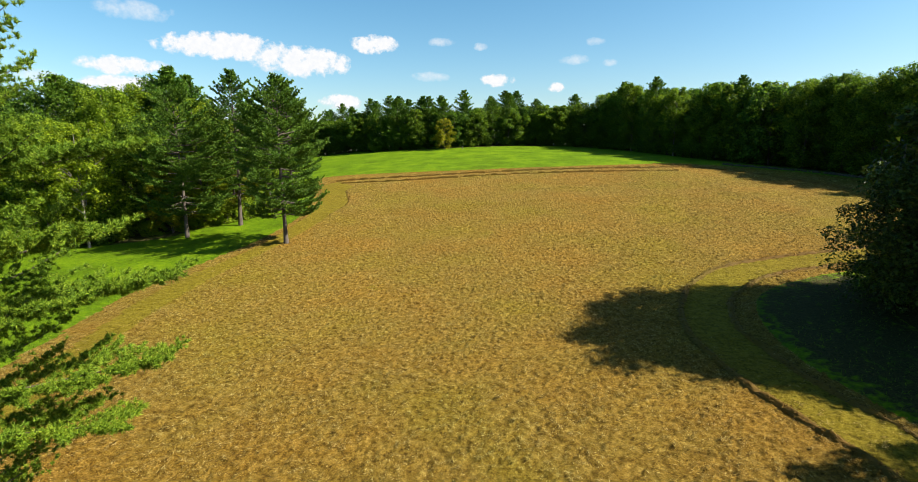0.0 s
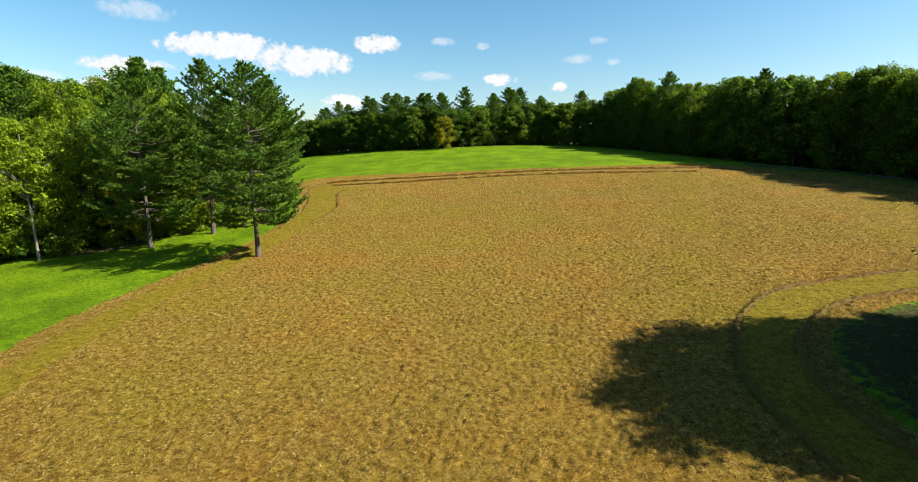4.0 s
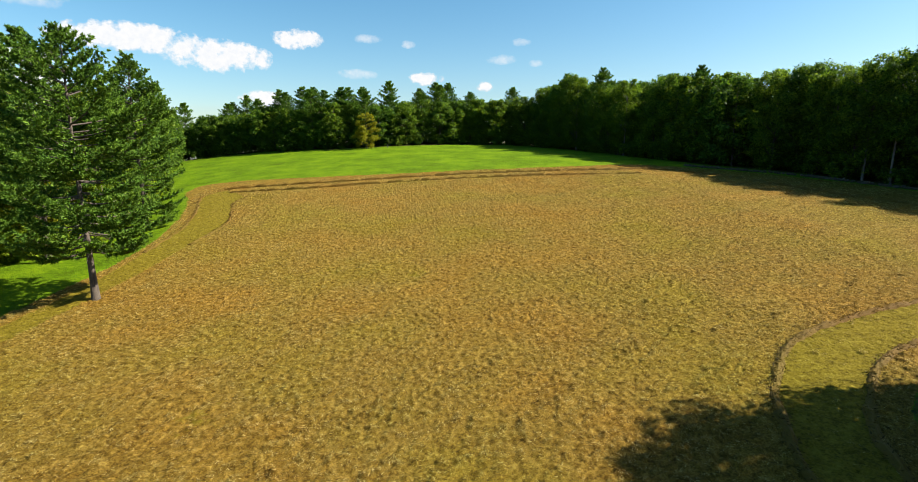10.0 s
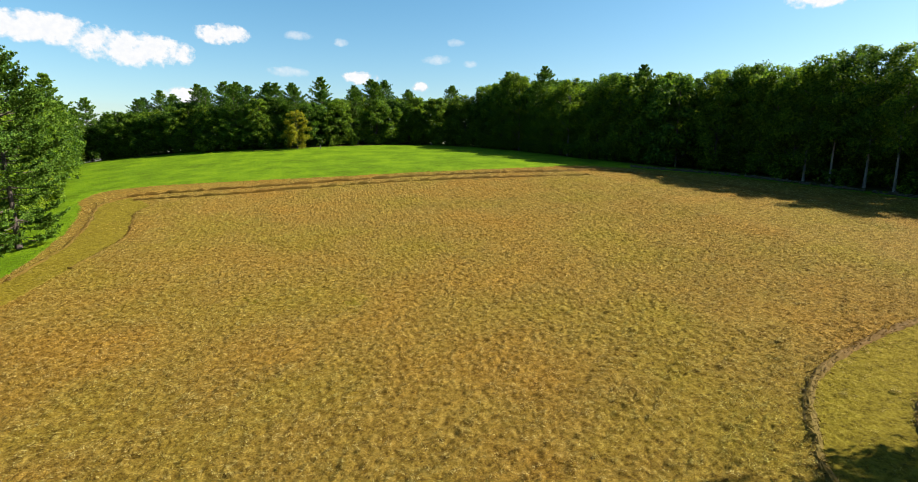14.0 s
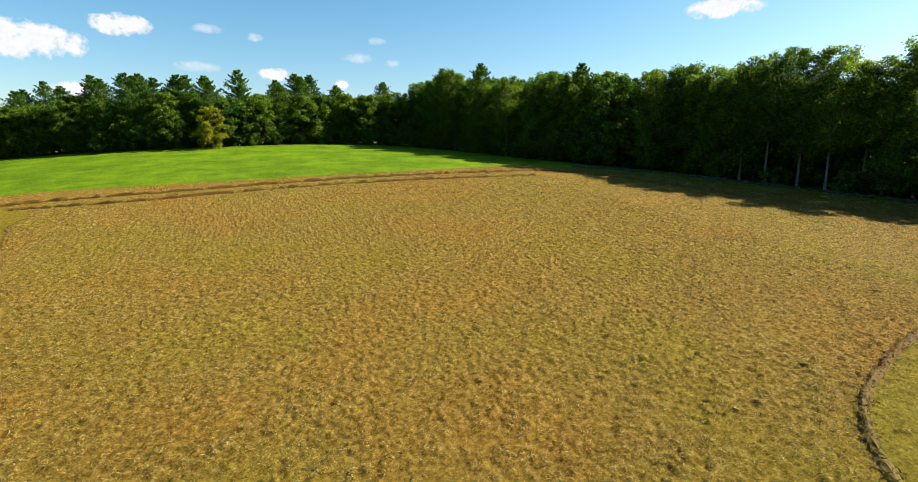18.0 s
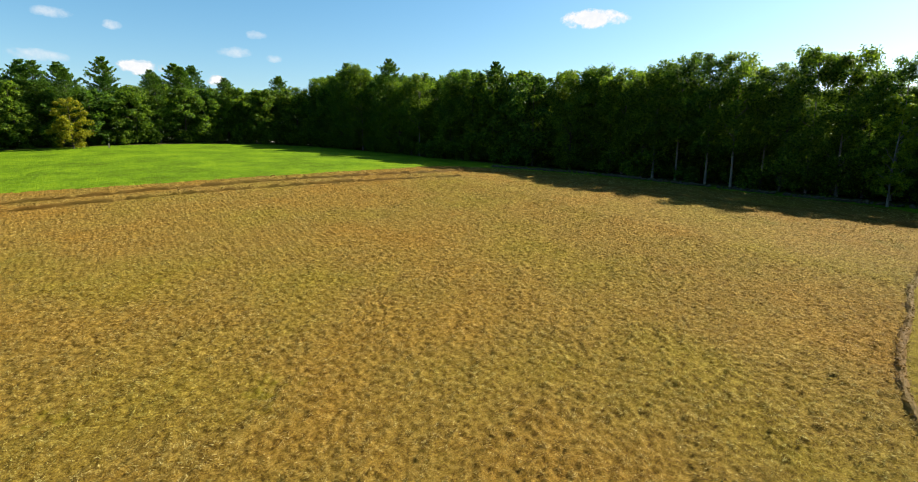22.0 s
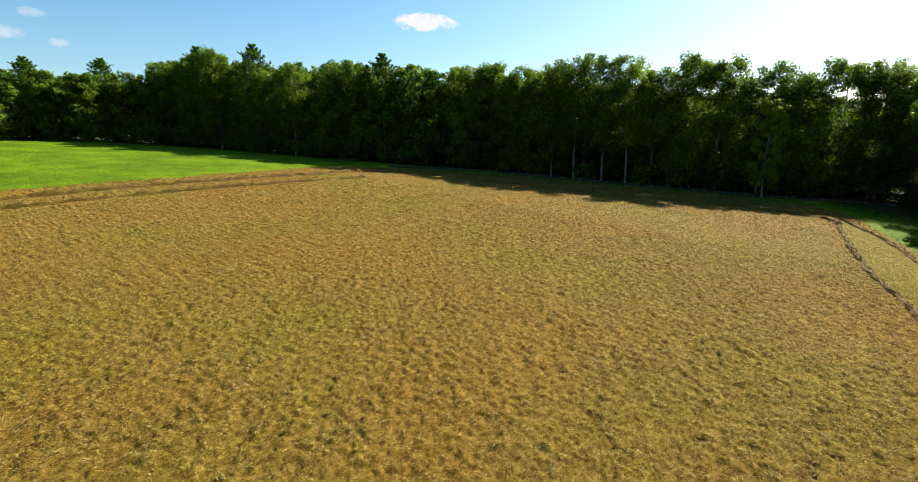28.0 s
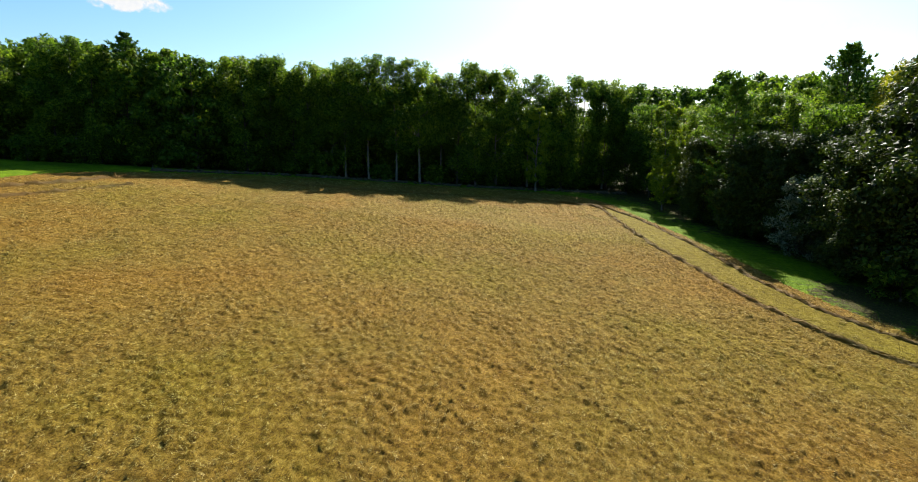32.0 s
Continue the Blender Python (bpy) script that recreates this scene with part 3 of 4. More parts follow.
# ---------------------------------------------------------------- kinds of woodland tree
broad = [broad_tree(31, 21, 8.0, 0.24, 118, 150, 0.16, OAK, BARK_PALE, "tall broadleaf tree with a dense green crown", plain=True, puff=1.25),
         broad_tree(32, 20.3, 7.6, 0.30, 118, 150, 0.16, OAK, BARK_PALE, "tall slender broadleaf tree with pale bare trunk", plain=True, puff=1.25),
         broad_tree(33, 20, 9.0, 0.10, 118, 150, 0.16, OAK, BARK, "spreading broadleaf tree with a dark green crown", plain=True, puff=1.25),
         broad_tree(34, 20.6, 7.6, 0.05, 118, 150, 0.16, OAK, BARK_PALE, "broadleaf tree leafy almost to the ground", plain=True, puff=1.25),
         broad_tree(35, 18.5, 8.0, 0.04, 118, 150, 0.16, OAK, BARK, "full-crowned broadleaf tree at the wood's edge", plain=True, puff=1.25)]
nook_shaded = broad_tree(77, 14.5, 7.6, 0.05, 210, 170, 0.145, SHADED_OAK, BARK, "leafy tree at the edge of the nook, shade put into its leaf colour", plain=True, puff=1.2)
nook_light = broad_tree(78, 13.5, 8.5, 0.06, 200, 130, 0.12, LUSH, BARK, "light green leafy tree at the edge of the nook")
far_broad = [broad_tree(71, 18, 10.5, 0.03, 100, 76, 0.27, OAK, BARK, "broadleaf tree with a dark full crown", limbs=4, plain=True),
             broad_tree(72, 17, 10.0, 0.0, 100, 76, 0.27, OAK, BARK, "broadleaf tree leafy to the ground", limbs=4, plain=True),
             broad_tree(73, 18.4, 9.4, 0.02, 100, 76, 0.27, OAK, BARK, "tall broadleaf tree with an uneven crown", limbs=4, plain=True)]
sunny = [broad_tree(74, 21, 9.5, 0.06, 150, 150, 0.145, LUSH, BARK, "tall broadleaf tree with a light green crown", plain=True),
         broad_tree(75, 18, 9.0, 0.05, 145, 150, 0.14, GOLD, BARK, "broadleaf tree turning olive yellow", plain=True)]
pines = [pine_tree(41, 23, 5.6, 0.08, 0.9, 0.62, 9, 0.42, 0.2, PINE_FAR, "tall dark pine in the wood", broken=3, full=True),
         pine_tree(42, 24, 5.0, 0.14, 0.9, 0.62, 9, 0.42, 0.2, PINE_FAR, "slender dark pine in the wood", broken=3, full=True),
         pine_tree(43, 22, 5.9, 0.05, 0.9, 0.62, 9, 0.42, 0.2, PINE_FAR, "full dark pine in the wood", broken=3, full=True)]
gold = broad_tree(36, 11, 6.0, 0.06, 80, 90, 0.17, GOLD, BARK, "small yellowing tree at the wood's edge", name="yellowing_tree")
bush = broad_tree(37, 4.2, 4.8, 0.02, 50, 60, 0.15, LUSH, BARK, "bright leafy bush under the trees", "bush", 6, "bush")
shrub = broad_tree(38, 4.2, 5.4, 0.0, 40, 70, 0.2, OAK, BARK, "dark green undergrowth bush at the wood's edge", "bush", 6, "bush", plain=True)
pale = broad_tree(39, 8.5, 5.6, 0.05, 80, 90, 0.12, SILVER, BARK, "shrubby tree with pale silvery leaves", name="silvery_tree")
field_oak = broad_tree(40, 12.5, 11.0, 0.12, 230, 150, 0.13, SHADED_OAK, BARK, "spreading oak with low drooping limbs, shade put into its leaf colour", limbs=14, plain=True)
slim = broad_tree(44, 16, 5.0, 0.10, 90, 90, 0.17, LUSH, BARK_PALE, "slim light green tree with a pale trunk")
pale_trunk = broad_tree(46, 18.5, 8.0, 0.34, 90, 90, 0.16, LUSH, BARK_PALE, "leafy tree with a pale crooked trunk behind the lawn", limbs=16)
used = set()


def plant_one(k, x, y, turn, sc, st=1.0):
    if k.name in used:
        return copy_to(k, x, y, turn, sc, st)
    used.add(k.name)
    k.matrix_basis = Matrix.LocRotScale((x, y, hz(x, y) - 0.05), Euler((0, 0, turn)), (sc, sc, sc * st))
    return k


def plant(kinds, x, y, rg, lo=0.9, hi=1.12, st=1.0):
    k = kinds[rg.randint(len(kinds))]
    return plant_one(k, x, y, rg.uniform(0, 6.28), rg.uniform(lo, hi), st * rg.uniform(0.95, 1.04))


def plant_row(line, spacing, offset, kinds, seed, lo=0.9, hi=1.12, jitter=0.9, st=1.0):
    """Trees along a line, moved to its left-hand side by offset."""
    rg = np.random.RandomState(seed)
    p = smooth_line(line, 0.5)
    d = np.gradient(p, axis=0)
    d /= np.linalg.norm(d, axis=1)[:, None]
    p = p + np.stack([-d[:, 1], d[:, 0]], 1) * offset
    run = np.concatenate([[0], np.cumsum(np.linalg.norm(np.diff(p, axis=0), axis=1))])
    s = rg.uniform(0, spacing)
    while s < run[-1]:
        i = np.searchsorted(run, s)
        x, y = p[min(i, len(p) - 1)] + rg.normal(size=2) * jitter
        plant(kinds, x, y, rg, lo, hi, st)
        s += spacing * rg.uniform(0.75, 1.25)


# ---------------------------------------------------------------- woods round the field
WOOD_LEFT = [(-115, 72), (-75, 74), (-54, 77), (-46, 84), (-40, 91), (-37, 101), (-39, 113), (-44, 131), (-55, 160), (-73, 212)]
WOOD_FAR = [(-76, 218), (-50, 210), (-17, 195), (4, 193), (26, 195), (46, 187)]
WOOD_BEND = [(48, 186), (60, 166), (67, 144), (74, 128)]
WOOD_RIGHT = [(79, 119), (83.3, 109.2), (82.5, 99), (86, 90), (89, 79), (93, 70), (97, 61), (102, 52), (108, 44)]
plant_row(WOOD_LEFT[:7], 6.0, 1.0, sunny + sunny + broad[2:4], 51, 0.88, 1.02)
plant_row(WOOD_LEFT[6:], 6.5, 1.0, far_broad + pines, 151, 0.85, 1.0)
plant_row(WOOD_LEFT[:7], 6.0, 7.0, sunny + far_broad, 52, 0.95, 1.08)
plant_row(WOOD_LEFT[:6], 5.0, 13.0, broad[2:] + sunny[:1] + pines[:1], 53, 1.04, 1.16)
plant_row(WOOD_LEFT[:6], 5.0, 19.0, broad[2:] + sunny[:1], 253, 1.22, 1.34)
plant_row(WOOD_FAR, 4.6, 1.0, far_broad + far_broad + pines[:1], 54, 0.8, 0.98, 0.9, 0.88)
plant_row(WOOD_FAR, 4.6, 6.5, pines[:2] + far_broad, 55, 0.84, 1.0, 0.9, 0.84)
plant_row(WOOD_FAR, 4.8, 12.0, pines[:2] + far_broad, 56, 0.9, 1.04, 0.9, 0.84)
plant_row(WOOD_BEND, 4.4, 1.0, broad + pines[:1], 64, 0.92, 1.04)
plant_row(WOOD_BEND + WOOD_RIGHT[1:7:2], 6.0, 24.0, far_broad, 164, 0.8, 0.92)
plant_row(WOOD_BEND, 5.5, 7.0, far_broad, 65, 1.04, 1.14)
plant_row(WOOD_BEND, 6.0, 14.0, far_broad, 66, 1.08, 1.2)
plant_row(WOOD_RIGHT, 4.0, 0.4, [broad[0], broad[3], broad[4], broad[1], broad[3]], 57, 1.0, 1.05, 0.7)
plant_row(WOOD_RIGHT, 6.4, 5.5, broad, 58, 0.5, 0.64)
plant_row(WOOD_RIGHT, 4.8, 11.0, far_broad, 59, 0.8, 0.9)
plant_row(WOOD_RIGHT[:3], 4.2, 7.0, far_broad, 259, 1.14, 1.22)
plant_row(WOOD_RIGHT, 4.2, 17.0, far_broad, 159, 0.9, 1.0)
for n, (x, y) in enumerate([(75.5, 125), (80, 126.5), (77, 132), (85, 121), (88, 129), (82, 134), (73, 135), (92, 122)]):
    plant_one(far_broad[n % 3], x, y, n * 1.7, 1.04 + 0.03 * (n % 4))
for n, (x, y) in enumerate([(47, 190), (51, 187), (54, 180), (55, 190), (49, 197), (60, 182)]):
    plant_one(far_broad[n % 3], x, y, n * 2.1, 0.88)
# undergrowth along the edges
plant_row(WOOD_RIGHT, 11.0, -0.4, [shrub], 67, 0.6, 1.1, 0.6)
plant_row(WOOD_RIGHT[:6], 4.5, 4.5, [shrub], 68, 1.0, 1.6, 0.6)
plant_row(WOOD_RIGHT, 4.5, 9.0, [shrub], 168, 1.2, 1.9, 0.6)
plant_row(WOOD_BEND, 4.0, -0.5, [shrub], 69, 0.7, 1.2, 0.6)
plant_row(WOOD_BEND + WOOD_RIGHT[:2], 4.5, 4.0, [shrub], 169, 1.0, 1.6, 0.6)
plant_row(WOOD_FAR, 6.5, -1.0, [shrub], 70, 0.7, 1.3, 0.6)
plant_row(WOOD_LEFT[:3], 5.0, -1.0, [shrub], 73, 0.6, 1.2, 0.6)
plant_row(WOOD_LEFT[2:8], 5.0, -0.8, [bush, bush, shrub], 74, 0.5, 1.0, 0.6)
plant_row([(112, 46), (97, 32), (86, 14), (70, 4), (52, 2)], 7.0, 0.0, far_broad, 75, 1.1, 1.25)
plant_row([(118, 40), (104, 26), (92, 8), (72, -6)], 7.5, 0.0, far_broad, 76, 1.2, 1.35)
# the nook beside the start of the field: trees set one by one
NOOK = [(field_oak, 34.0, 35.0, 0.88), (nook_shaded, 38, 35.3, 1.32), (nook_shaded, 37, 29.6, 1.5), (nook_shaded, 38.5, 27.6, 1.2), (broad[4], 36, 13, 1.0),
        (nook_shaded, 43.5, 29, 1.4), (nook_shaded, 44, 24, 1.25), (broad[0], 43, 16.5, 0.86), (nook_shaded, 42, 33, 1.2), (nook_shaded, 35.5, 30, 0.95), (shrub, 36, 34, 1.1), (shrub, 35, 39, 0.9), (shrub, 34, 31, 0.7), (shrub, 41, 37, 0.8),
        (nook_light, 71, 37.5, 0.9), (nook_shaded, 50.5, 34, 0.95), (pale, 47.3, 39.6, 1.0), (nook_shaded, 56.5, 40.6, 0.85), (nook_shaded, 63.5, 40.5, 0.8), (pines[1], 60.4, 43.0, 0.76),
        (nook_shaded, 52.5, 38.5, 0.85), (nook_shaded, 66, 44.2, 0.8), (nook_shaded, 57.6, 42.6, 0.75), (nook_shaded, 45, 37.5, 0.85), (broad[2], 66.5, 38, 0.88), (broad[0], 60, 36.5, 0.80), (broad[4], 54, 35.5, 0.84), (sunny[1], 50.5, 29.5, 1.12), (broad[1], 73, 36, 0.9), (broad[2], 80, 35, 0.9), (nook_shaded, 43, 35.5, 1.05), (nook_shaded, 40.5, 38.5, 0.8), (sunny[1], 46, 29, 1.08), (gold, 67.6, 43.4, 0.62), (slim, 74.5, 47.4, 0.7),
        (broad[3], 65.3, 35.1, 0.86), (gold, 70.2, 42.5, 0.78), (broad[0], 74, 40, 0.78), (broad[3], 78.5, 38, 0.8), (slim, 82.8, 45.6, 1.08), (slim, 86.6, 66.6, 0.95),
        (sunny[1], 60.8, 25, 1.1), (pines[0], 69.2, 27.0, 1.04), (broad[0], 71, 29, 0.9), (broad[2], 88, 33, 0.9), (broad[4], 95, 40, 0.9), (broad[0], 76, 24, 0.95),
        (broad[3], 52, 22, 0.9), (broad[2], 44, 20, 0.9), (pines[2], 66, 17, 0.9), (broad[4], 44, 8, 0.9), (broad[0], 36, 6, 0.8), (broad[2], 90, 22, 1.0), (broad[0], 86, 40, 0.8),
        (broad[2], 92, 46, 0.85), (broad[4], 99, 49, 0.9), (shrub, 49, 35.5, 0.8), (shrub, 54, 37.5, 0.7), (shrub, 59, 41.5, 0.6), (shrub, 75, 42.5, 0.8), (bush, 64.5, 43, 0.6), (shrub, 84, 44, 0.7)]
for n, (k, x, y, sc) in enumerate(NOOK):
    plant_one(k, x, y, n * 2.4, sc)
plant_one(gold, -4.2, 186.5, 1.0, 1.0)
plant_one(gold, -45, 80.5, 2.0, 0.95)
plant_one(pale_trunk, -53.6, 73.4, 1.2, 1.0)
plant_one(sunny[0], -59, 73.5, 2.2, 0.9)
plant_one(slim, -33.5, 92, 0.4, 0.6)
for n, (x, y, k) in enumerate([(-38.6, 85.5, 0.85), (-41.5, 83.6, 0.8), (-36.4, 87.6, 0.9), (-34.6, 90.5, 0.7), (-44.5, 81.5, 0.7), (-47.5, 79.6, 0.6), (-39.8, 84.2, 0.6), (-43.2, 82.8, 0.75)]):
    plant_one(bush, x, y, n * 1.3, k)

# ---------------------------------------------------------------- cut hay: clumps and windrows
def hay_material(name, dark, mid, light):
    m, ns, ls, b = material(name)
    geo = ns.new("ShaderNodeNewGeometry")
    co = object_coords(ns)
    patch = noise_tex(ns, ls, 0.07, 4, 0.6, co)
    col = ramp(ns, ls, geo.outputs["Random Per Island"], [(0.0, tuple(c * 0.6 for c in dark)), (0.12, dark), (0.5, mid), (1.0, light)])
    tone = ramp(ns, ls, patch, [(0.36, (1.1, 0.95, 0.85)), (0.5, (1, 1, 1)), (0.66, (0.92, 1.04, 0.66))])
    col = mixc(ns, ls, 0.8, col, tone, "MULTIPLY")
    ls.new(col, b.inputs["Base Color"])
    b.inputs["Roughness"].default_value = 0.8
    b.inputs["Specular IOR Level"].default_value = 0.2
    tr = ns.new("ShaderNodeBsdfTranslucent")
    ls.new(col, tr.inputs[0])
    mx = ns.new("ShaderNodeMixShader")
    mx.inputs[0].default_value = 0.3
    ls.new(b.outputs[0], mx.inputs[1])
    ls.new(tr.outputs[0], mx.inputs[2])
    ls.new(mx.outputs[0], ns["Material Output"].inputs[0])
    return m


HAY = hay_material("cut_hay", (0.1054, 0.07238, 0.01165), (0.2319, 0.1774, 0.03884), (0.3935, 0.3229, 0.123))
HAY_BROWN = hay_material("raked_hay", (0.0594, 0.03564, 0.0054), (0.1188, 0.07344, 0.01026), (0.1944, 0.1274, 0.0216))


def straws(rg, x, y, z, length, width, lift):
    n = len(x)
    a = rg.uniform(0, 6.28, n)
    e = np.abs(rg.normal(size=n)) * lift
    d = np.stack([np.cos(a) * np.cos(e), np.sin(a) * np.cos(e), np.sin(e)], 1)
    s = unit(np.cross(d, rg.normal(size=(n, 3)) * 0.5 + [0, 0, 1]))
    ln, wd = (length * rg.uniform(0.5, 1.4, n))[:, None], (width * rg.uniform(0.6, 1.4, n))[:, None]
    p = np.stack([x, y, z], 1)
    v = np.stack([p - s * wd - d * ln * 0.3, p + s * wd - d * ln * 0.3, p + d * ln * 0.7], 1)
    return v.reshape(-1, 3), np.arange(n * 3).reshape(-1, 3)


def relief(x, y):
    return land(x, y) + stubble(x, y)


def hay_layer(seed, n, x0, x1, y0, y1, per, length, width, lift, spread_r):
    rg = np.random.RandomState(seed)
    x, y = rg.uniform(x0, x1, n), rg.uniform(y0, y1, n)
    on_track = inside(STRIP_NOOK, x, y) | inside(STRIP_LEFT, x, y)
    keep = inside(FIELD, x, y) & (tussocks(x, y, 0.42) + 0.2 * lumps(x, y, 2.2, 9) + rg.normal(size=n) * 0.15 + 6 * furrows(x, y) > np.where(on_track, 0.85, 0.45))
    x, y = x[keep], y[keep]
    tall = np.repeat(rg.uniform(0.4, 1.5, len(x)), per)
    x, y = np.repeat(x, per), np.repeat(y, per)
    x, y = x + rg.normal(size=len(x)) * spread_r, y + rg.normal(size=len(x)) * spread_r
    z = relief(x, y) + np.abs(rg.normal(size=len(x))) * 0.05 * tall
    return straws(rg, x, y, z, length, width, lift)


v, f = joined([hay_layer(81, 330000, -34, 62, 14, 100, 4, 0.14, 0.014, 0.45, 0.08), hay_layer(82, 36000, -34, 84, 98, 130, 4, 0.22, 0.03, 0.5, 0.16), hay_layer(83, 18000, 60, 84, 50, 100, 4, 0.22, 0.03, 0.5, 0.16)])
tagged(new("cut_hay", mesh_of("cut_hay", v, f, [HAY])), "loose tan cut hay lying in small clumps on the field", "hay", kind="stuff")


def windrow(line, height, width, seed, label, per_metre=55):
    """A ragged ridge of raked hay laid along a line."""
    rg = np.random.RandomState(seed)
    p = smooth_line(line, 0.3)
    d = unit(np.gradient(p, axis=0))
    side = np.stack([-d[:, 1], d[:, 0]], 1)
    n = len(p)
    s = np.arange(n) * 0.3
    p = p + side * (0.12 * lumps(s, 0 * s, 1.7, seed))[:, None]
    prof = np.array([-1.0, -0.7, -0.35, 0.0, 0.35, 0.7, 1.0])
    lift = np.array([-0.12, 0.45, 0.85, 1.0, 0.85, 0.45, -0.12])
    wd = width * 0.85 * (1 + 0.25 * lumps(s, 0 * s, 0.9, seed + 1))
    ht = height * np.clip(0.85 + 0.55 * lumps(s, 0 * s, 0.7, seed + 2), 0.2, 2)
    xy = p[:, None] + side[:, None] * (prof[None] * wd[:, None])[..., None]
    z = land(xy[..., 0], xy[..., 1]) + lift[None] * ht[:, None] + rg.normal(size=xy.shape[:2]) * 0.018
    body = np.concatenate([xy, z[..., None]], -1).reshape(-1, 3)
    k = np.arange((n - 1) * 7).reshape(n - 1, 7)[:, :-1]
    faces = np.stack([k, k + 1, k + 8, k + 7], -1).reshape(-1, 4)
    m = int(n * 0.3 * per_metre)
    i, u = rg.randint(0, n, m), rg.normal(size=m) * 0.55
    q = p[i] + side[i] * (u * wd[i])[:, None] + rg.normal(size=(m, 2)) * 0.1
    sz = land(q[:, 0], q[:, 1]) + ht[i] * np.clip(1 - u ** 2 * 0.7, 0, 1) * rg.uniform(0.7, 1.15, m)
    loose = straws(rg, q[:, 0], q[:, 1], sz, 0.22, 0.028, 0.4)
    row = tagged(new("hay_windrow"), label, "hay windrow", "windrows on the field")
    part("ridge", mesh_of("ridge", body, faces, [HAY_BROWN]), row)
    tagged(part("loose_straw", mesh_of("loose_straw", *loose, [HAY_BROWN]), row), kind="stuff")


windrow(WIND_LEFT_OUT[6:], 0.12, 0.34, 201, "low brown raked hay ridge beside the grass", 22)
windrow(WIND_LEFT_IN[5:], 0.10, 0.30, 202, "low brown raked hay ridge along the mown track", 30)
windrow(WIND_TOP_OUT, 0.36, 0.36, 203, "brown raked hay ridge below the green meadow")
windrow(WIND_TOP_IN, 0.33, 0.34, 204, "brown raked hay ridge at the stubble's upper end")
windrow(WIND_WOOD, 0.28, 0.45, 205, "brown raked hay ridge in the wood's shade")
windrow(WIND_NOOK_IN, 0.22, 0.30, 206, "curving brown raked hay ridge round the nook")
windrow(WIND_NOOK_OUT, 0.20, 0.29, 207, "outer brown raked hay ridge beside the grass")

# ---------------------------------------------------------------- old stone wall below the wood
def stone_material():
    m, ns, ls, b = material("field_stone")
    f = noise_tex(ns, ls, 3.0, 6, 0.7, object_coords(ns))
    ls.new(ramp(ns, ls, f, [(0.3, (0.018, 0.014, 0.009)), (0.5, (0.05, 0.04, 0.025)), (0.72, (0.11, 0.09, 0.06))]), b.inputs["Base Color"])
    b.inputs["Roughness"].default_value = 0.9
    bump(ns, ls, f, b, 0.7, 0.08)
    return m


def stone_wall(line):
    rg = np.random.RandomState(91)
    bm = bmesh.new()
    bmesh.ops.create_icosphere(bm, subdivisions=1, radius=1)
    base = np.array([q.co[:] for q in bm.verts])
    tri = np.array([[q.index for q in f.verts] for f in bm.faces])
    bm.free()
    p = smooth_line(line, 0.42)
    pieces = []
    for x, y in p:
        if math.sin(x * 1.7 + y) + rg.normal() * 0.5 > 1.0:
            continue
        for layer, up in enumerate((0.10, 0.28, 0.40)):
            if layer == 2 and rg.uniform() < 0.8:
                continue
            sz = rg.uniform(0.18, 0.36, 3) * np.array([1.15, 1.0, 0.72])
            a = rg.uniform(0, 6.28)
            v = base * (1 + rg.uniform(-0.18, 0.18, (len(base), 1))) * sz
            v = v @ np.array([[np.cos(a), np.sin(a), 0], [-np.sin(a), np.cos(a), 0], [0, 0, 1]])
            ox, oy = rg.normal(size=2) * 0.14
            pieces.append((v + [x + ox, y + oy, hz(x, y) + up], tri))
    wall = tagged(new("stone_wall"), "low old dry stone wall at the foot of the wood", "stone wall")
    tagged(part("stonework", mesh_of("stonework", *joined(pieces), [stone_material()]), wall), kind="stuff")


stone_wall([(65, 125), (71, 117), (76, 110.5), (79.3, 101), (81.3, 92), (84, 79), (87, 69), (90.5, 59), (93, 50)])

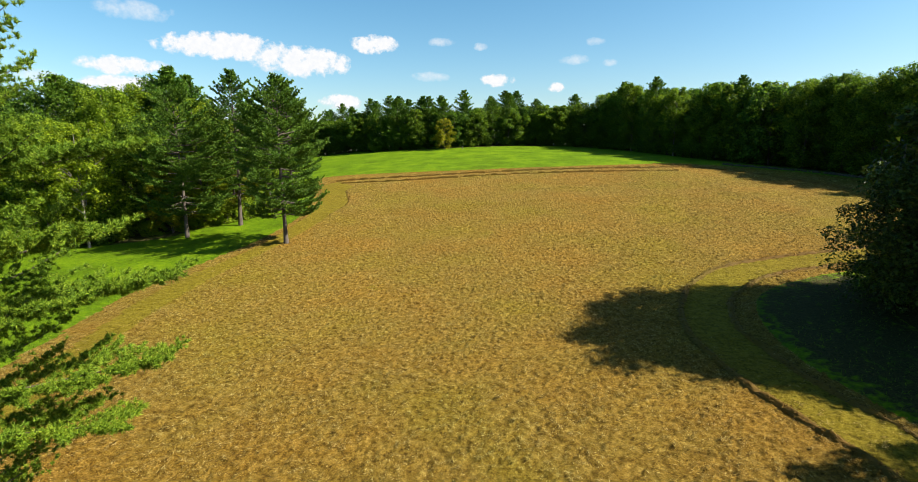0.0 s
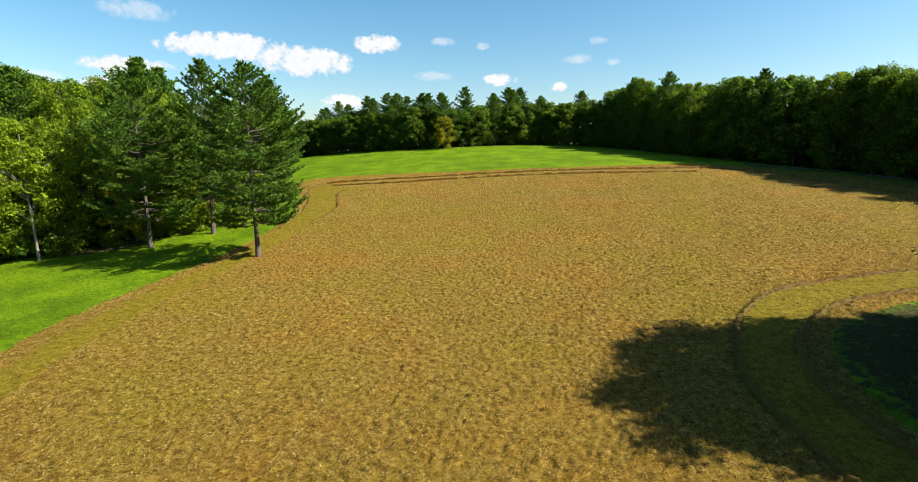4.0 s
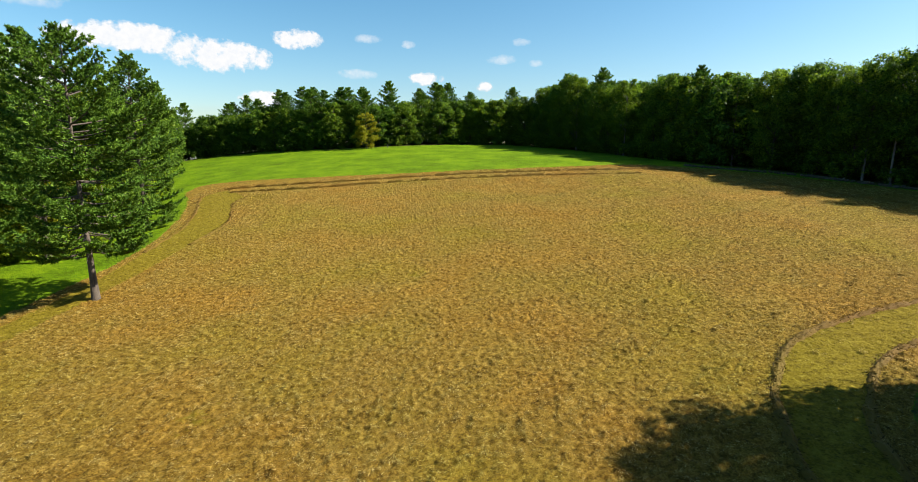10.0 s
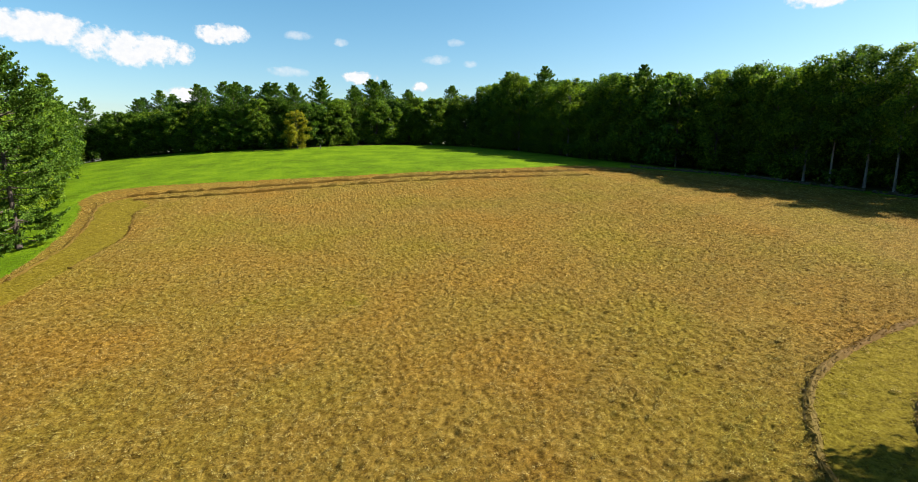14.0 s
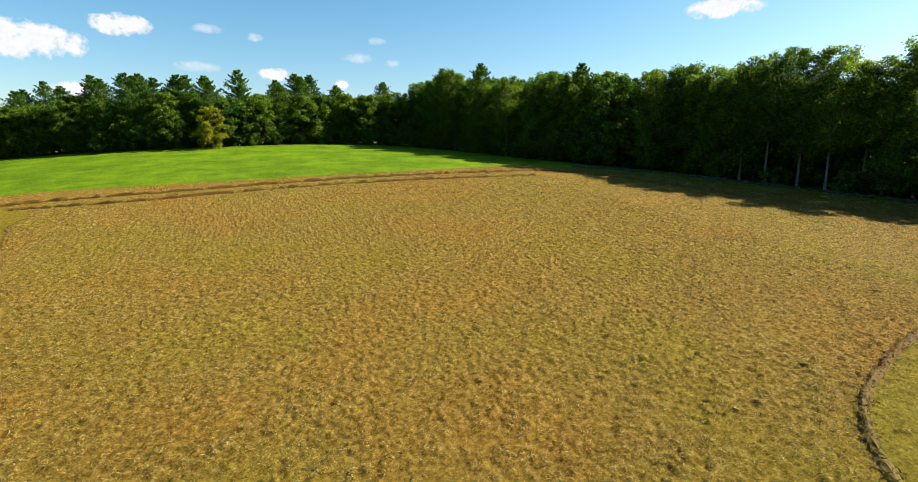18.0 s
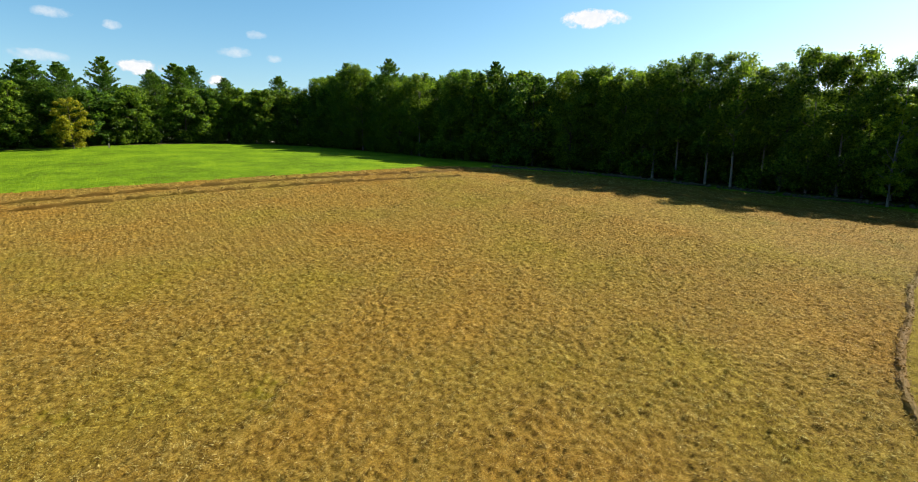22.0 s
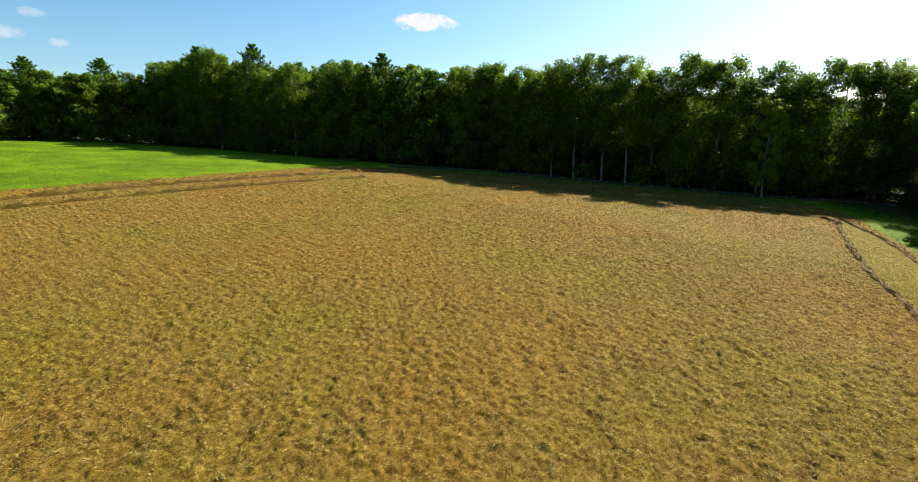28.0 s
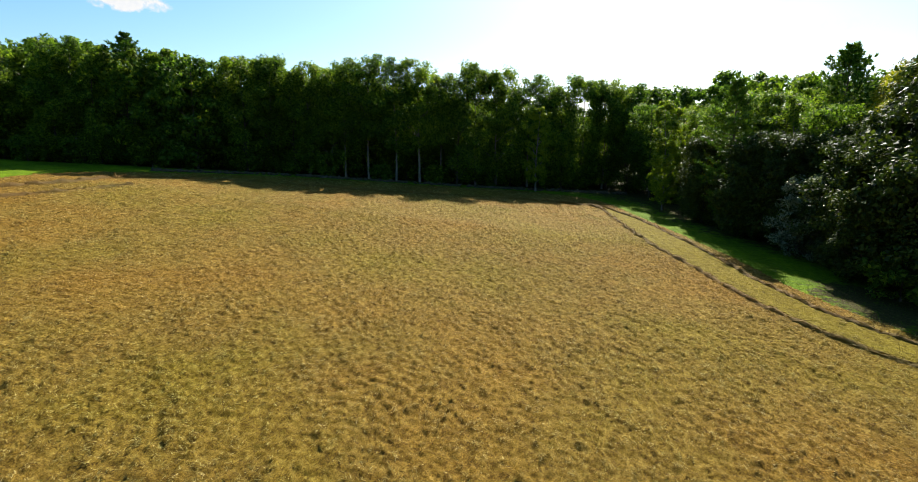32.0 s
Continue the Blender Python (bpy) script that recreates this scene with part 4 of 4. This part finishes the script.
# ---------------------------------------------------------------- fair-weather clouds
def cloud_material(name, lo, hi, most):
    """Glowing vapour that frays out from each cloud's middle."""
    m, ns, ls, b = material(name)
    ns.remove(b)
    coord = ns.new("ShaderNodeTexCoord")
    info = ns.new("ShaderNodeObjectInfo")
    shift = ns.new("ShaderNodeVectorMath")
    shift.operation = "ADD"
    ls.new(coord.outputs["Object"], shift.inputs[0])
    ls.new(maths(ns, ls, "MULTIPLY", info.outputs["Random"], 9000.0), shift.inputs[1])
    big = noise_tex(ns, ls, 0.009, 3, 0.5, shift.outputs[0])
    fine = noise_tex(ns, ls, 0.03, 5, 0.6, shift.outputs[0])
    split = ns.new("ShaderNodeSeparateXYZ")
    ls.new(coord.outputs["Generated"], split.inputs[0])
    u = maths(ns, ls, "MULTIPLY", maths(ns, ls, "SUBTRACT", split.outputs[0], 0.5), 2.0)
    w = maths(ns, ls, "MULTIPLY", maths(ns, ls, "SUBTRACT", split.outputs[2], 0.5), 2.0)
    away_c = maths(ns, ls, "ADD", maths(ns, ls, "MULTIPLY", u, u), maths(ns, ls, "MULTIPLY", w, w))
    body = maths(ns, ls, "SUBTRACT", 0.80, away_c)
    ragged = maths(ns, ls, "ADD", maths(ns, ls, "MULTIPLY", maths(ns, ls, "SUBTRACT", big, 0.5), 1.9), maths(ns, ls, "MULTIPLY", maths(ns, ls, "SUBTRACT", fine, 0.5), 0.9))
    thick = maths(ns, ls, "ADD", body, ragged)
    rim = ramp(ns, ls, away_c, [(0.75, (1, 1, 1)), (0.98, (0, 0, 0))])
    alpha = maths(ns, ls, "MULTIPLY", ramp(ns, ls, thick, [(lo, (0, 0, 0)), (hi, (most, most, most))]), rim)
    glow = ns.new("ShaderNodeEmission")
    ls.new(ramp(ns, ls, fine, [(0.3, (0.9, 0.93, 0.98)), (0.6, (1, 1, 1))]), glow.inputs[0])
    glow.inputs[1].default_value = 0.34
    hole = ns.new("ShaderNodeMixShader")
    ls.new(alpha, hole.inputs[0])
    ls.new(ns.new("ShaderNodeBsdfTransparent").outputs[0], hole.inputs[1])
    ls.new(glow.outputs[0], hole.inputs[2])
    ls.new(hole.outputs[0], ns["Material Output"].inputs[0])
    return m


CLOUD = cloud_material("cloud_vapour", 0.05, 0.5, 1.0)
CLOUD_THIN = cloud_material("thin_cloud_vapour", 0.05, 0.9, 0.5)


def cloud(az, el, wide, high, vapour, far=4200.0):
    """A bulging bank of vapour at a bearing and height in degrees."""
    w, h = far * math.tan(radians(wide)) * 0.6, far * math.tan(radians(high)) * 0.55
    u, v = np.meshgrid(np.linspace(-1, 1, 17), np.linspace(-1, 1, 9))
    p = np.stack([u * w, -0.35 * h * np.clip(1 - u ** 2 - v ** 2, 0, 1), v * h], -1).reshape(-1, 3)
    k = np.arange(17 * 9).reshape(9, 17)
    f = np.stack([k[:-1, :-1], k[:-1, 1:], k[1:, 1:], k[1:, :-1]], -1).reshape(-1, 4)
    label = "thin veil of white cloud in the blue sky" if vapour is CLOUD_THIN else "small white fair-weather cloud low in the blue sky"
    ob = tagged(new("cloud", mesh_of("cloud", p, f, [vapour], True)), label, "cloud", "clouds")
    ob.visible_shadow = False
    a, e = radians(az), radians(el)
    ob.matrix_basis = pose(far * math.sin(a) * math.cos(e), far * math.cos(a) * math.cos(e), 13 + far * math.sin(e), 0, 0, -az)


THICK = [(-31.8, 7.4, 7.0, 1.8), (-23.4, 9.8, 11.5, 2.7), (-15.8, 8.7, 9.4, 3.2), (-8.7, 10.7, 4.6, 2.1), (-31.8, 5.8, 7.7, 1.6), (-12.4, 4.8, 4.4, 1.8), (4.4, 7.2, 3.6, 1.5), (10.6, 6.4, 2.0, 1.1), (48.9, 12.7, 6.1, 2.1)]
THIN = [(-30.4, 12.1, 6.2, 1.9), (-38.1, 6.0, 3.1, 1.3), (-1.6, 11.0, 2.8, 1.0), (2.6, 10.6, 1.5, 0.9), (-2.9, 7.5, 4.1, 1.2), (12.4, 9.1, 3.0, 1.1), (14.3, 10.8, 2.4, 0.9), (16.2, 8.7, 1.6, 0.8),
        (116.0, 10.4, 6.5, 2.6), (110.0, 13.2, 14.0, 1.4)]
for c in THICK:
    cloud(*c, CLOUD)
for c in THIN:
    cloud(*c, CLOUD_THIN)


# small pale marker post at the far edge of the meadow
post = tagged(new("marker_post"), "small pale wooden marker post in the far grass", "post")
w = 0.12
px, py = 2.2, 184.0
cx = np.array([[-w, -w], [w, -w], [w, w], [-w, w]])
pv = np.concatenate([np.c_[cx, np.full(4, -0.2)], np.c_[cx, np.full(4, 1.0)], np.c_[cx * 0.6, np.full(4, 1.08)]])
pf = np.array([[i + 4 * k, (i + 1) % 4 + 4 * k, (i + 1) % 4 + 4 * k + 4, i + 4 * k + 4] for k in range(2) for i in range(4)] + [[8, 9, 10, 11]])
part("shaft", mesh_of("shaft", pv, pf, [BARK_PALE]), post)
post.matrix_basis = pose(px, py, hz(px, py))

# ---------------------------------------------------------------- standing grass
def blade_material():
    m, ns, ls, b = material("grass_blades")
    geo = ns.new("ShaderNodeNewGeometry")
    col = ramp(ns, ls, geo.outputs["Random Per Island"], [(0.0, (0.048, 0.1012, 0.0035)), (0.5, (0.084, 0.1452, 0.004)), (0.9, (0.144, 0.198, 0.008)), (1.0, (0.168, 0.1672, 0.037))])
    ls.new(col, b.inputs["Base Color"])
    b.inputs["Roughness"].default_value = 0.7
    b.inputs["Specular IOR Level"].default_value = 0.2
    tr = ns.new("ShaderNodeBsdfTranslucent")
    ls.new(col, tr.inputs[0])
    mx = ns.new("ShaderNodeMixShader")
    mx.inputs[0].default_value = 0.5
    ls.new(b.outputs[0], mx.inputs[1])
    ls.new(tr.outputs[0], mx.inputs[2])
    ls.new(mx.outputs[0], ns["Material Output"].inputs[0])
    return m


def grass_patch(seed, n, x0, x1, y0, y1, length, width):
    rg = np.random.RandomState(seed)
    x, y = rg.uniform(x0, x1, n), rg.uniform(y0, y1, n)
    keep = inside(CLEARING, x, y) & ~inside(FIELD, x, y) & (lumps(x, y, 1.4, 14) + rg.normal(size=n) * 0.5 > -0.1)
    x, y = x[keep], y[keep]
    return straws(rg, x, y, land(x, y) + 0.05, length, width, 1.2)


v, f = joined([grass_patch(402, 60000, -70, -24, 34, 130, 0.20, 0.03), grass_patch(403, 30000, 20, 90, 16, 58, 0.26, 0.03)])
tagged(new("grass", mesh_of("grass", v, f, [blade_material()])), "standing green grass round the cut field", "grass", kind="stuff")
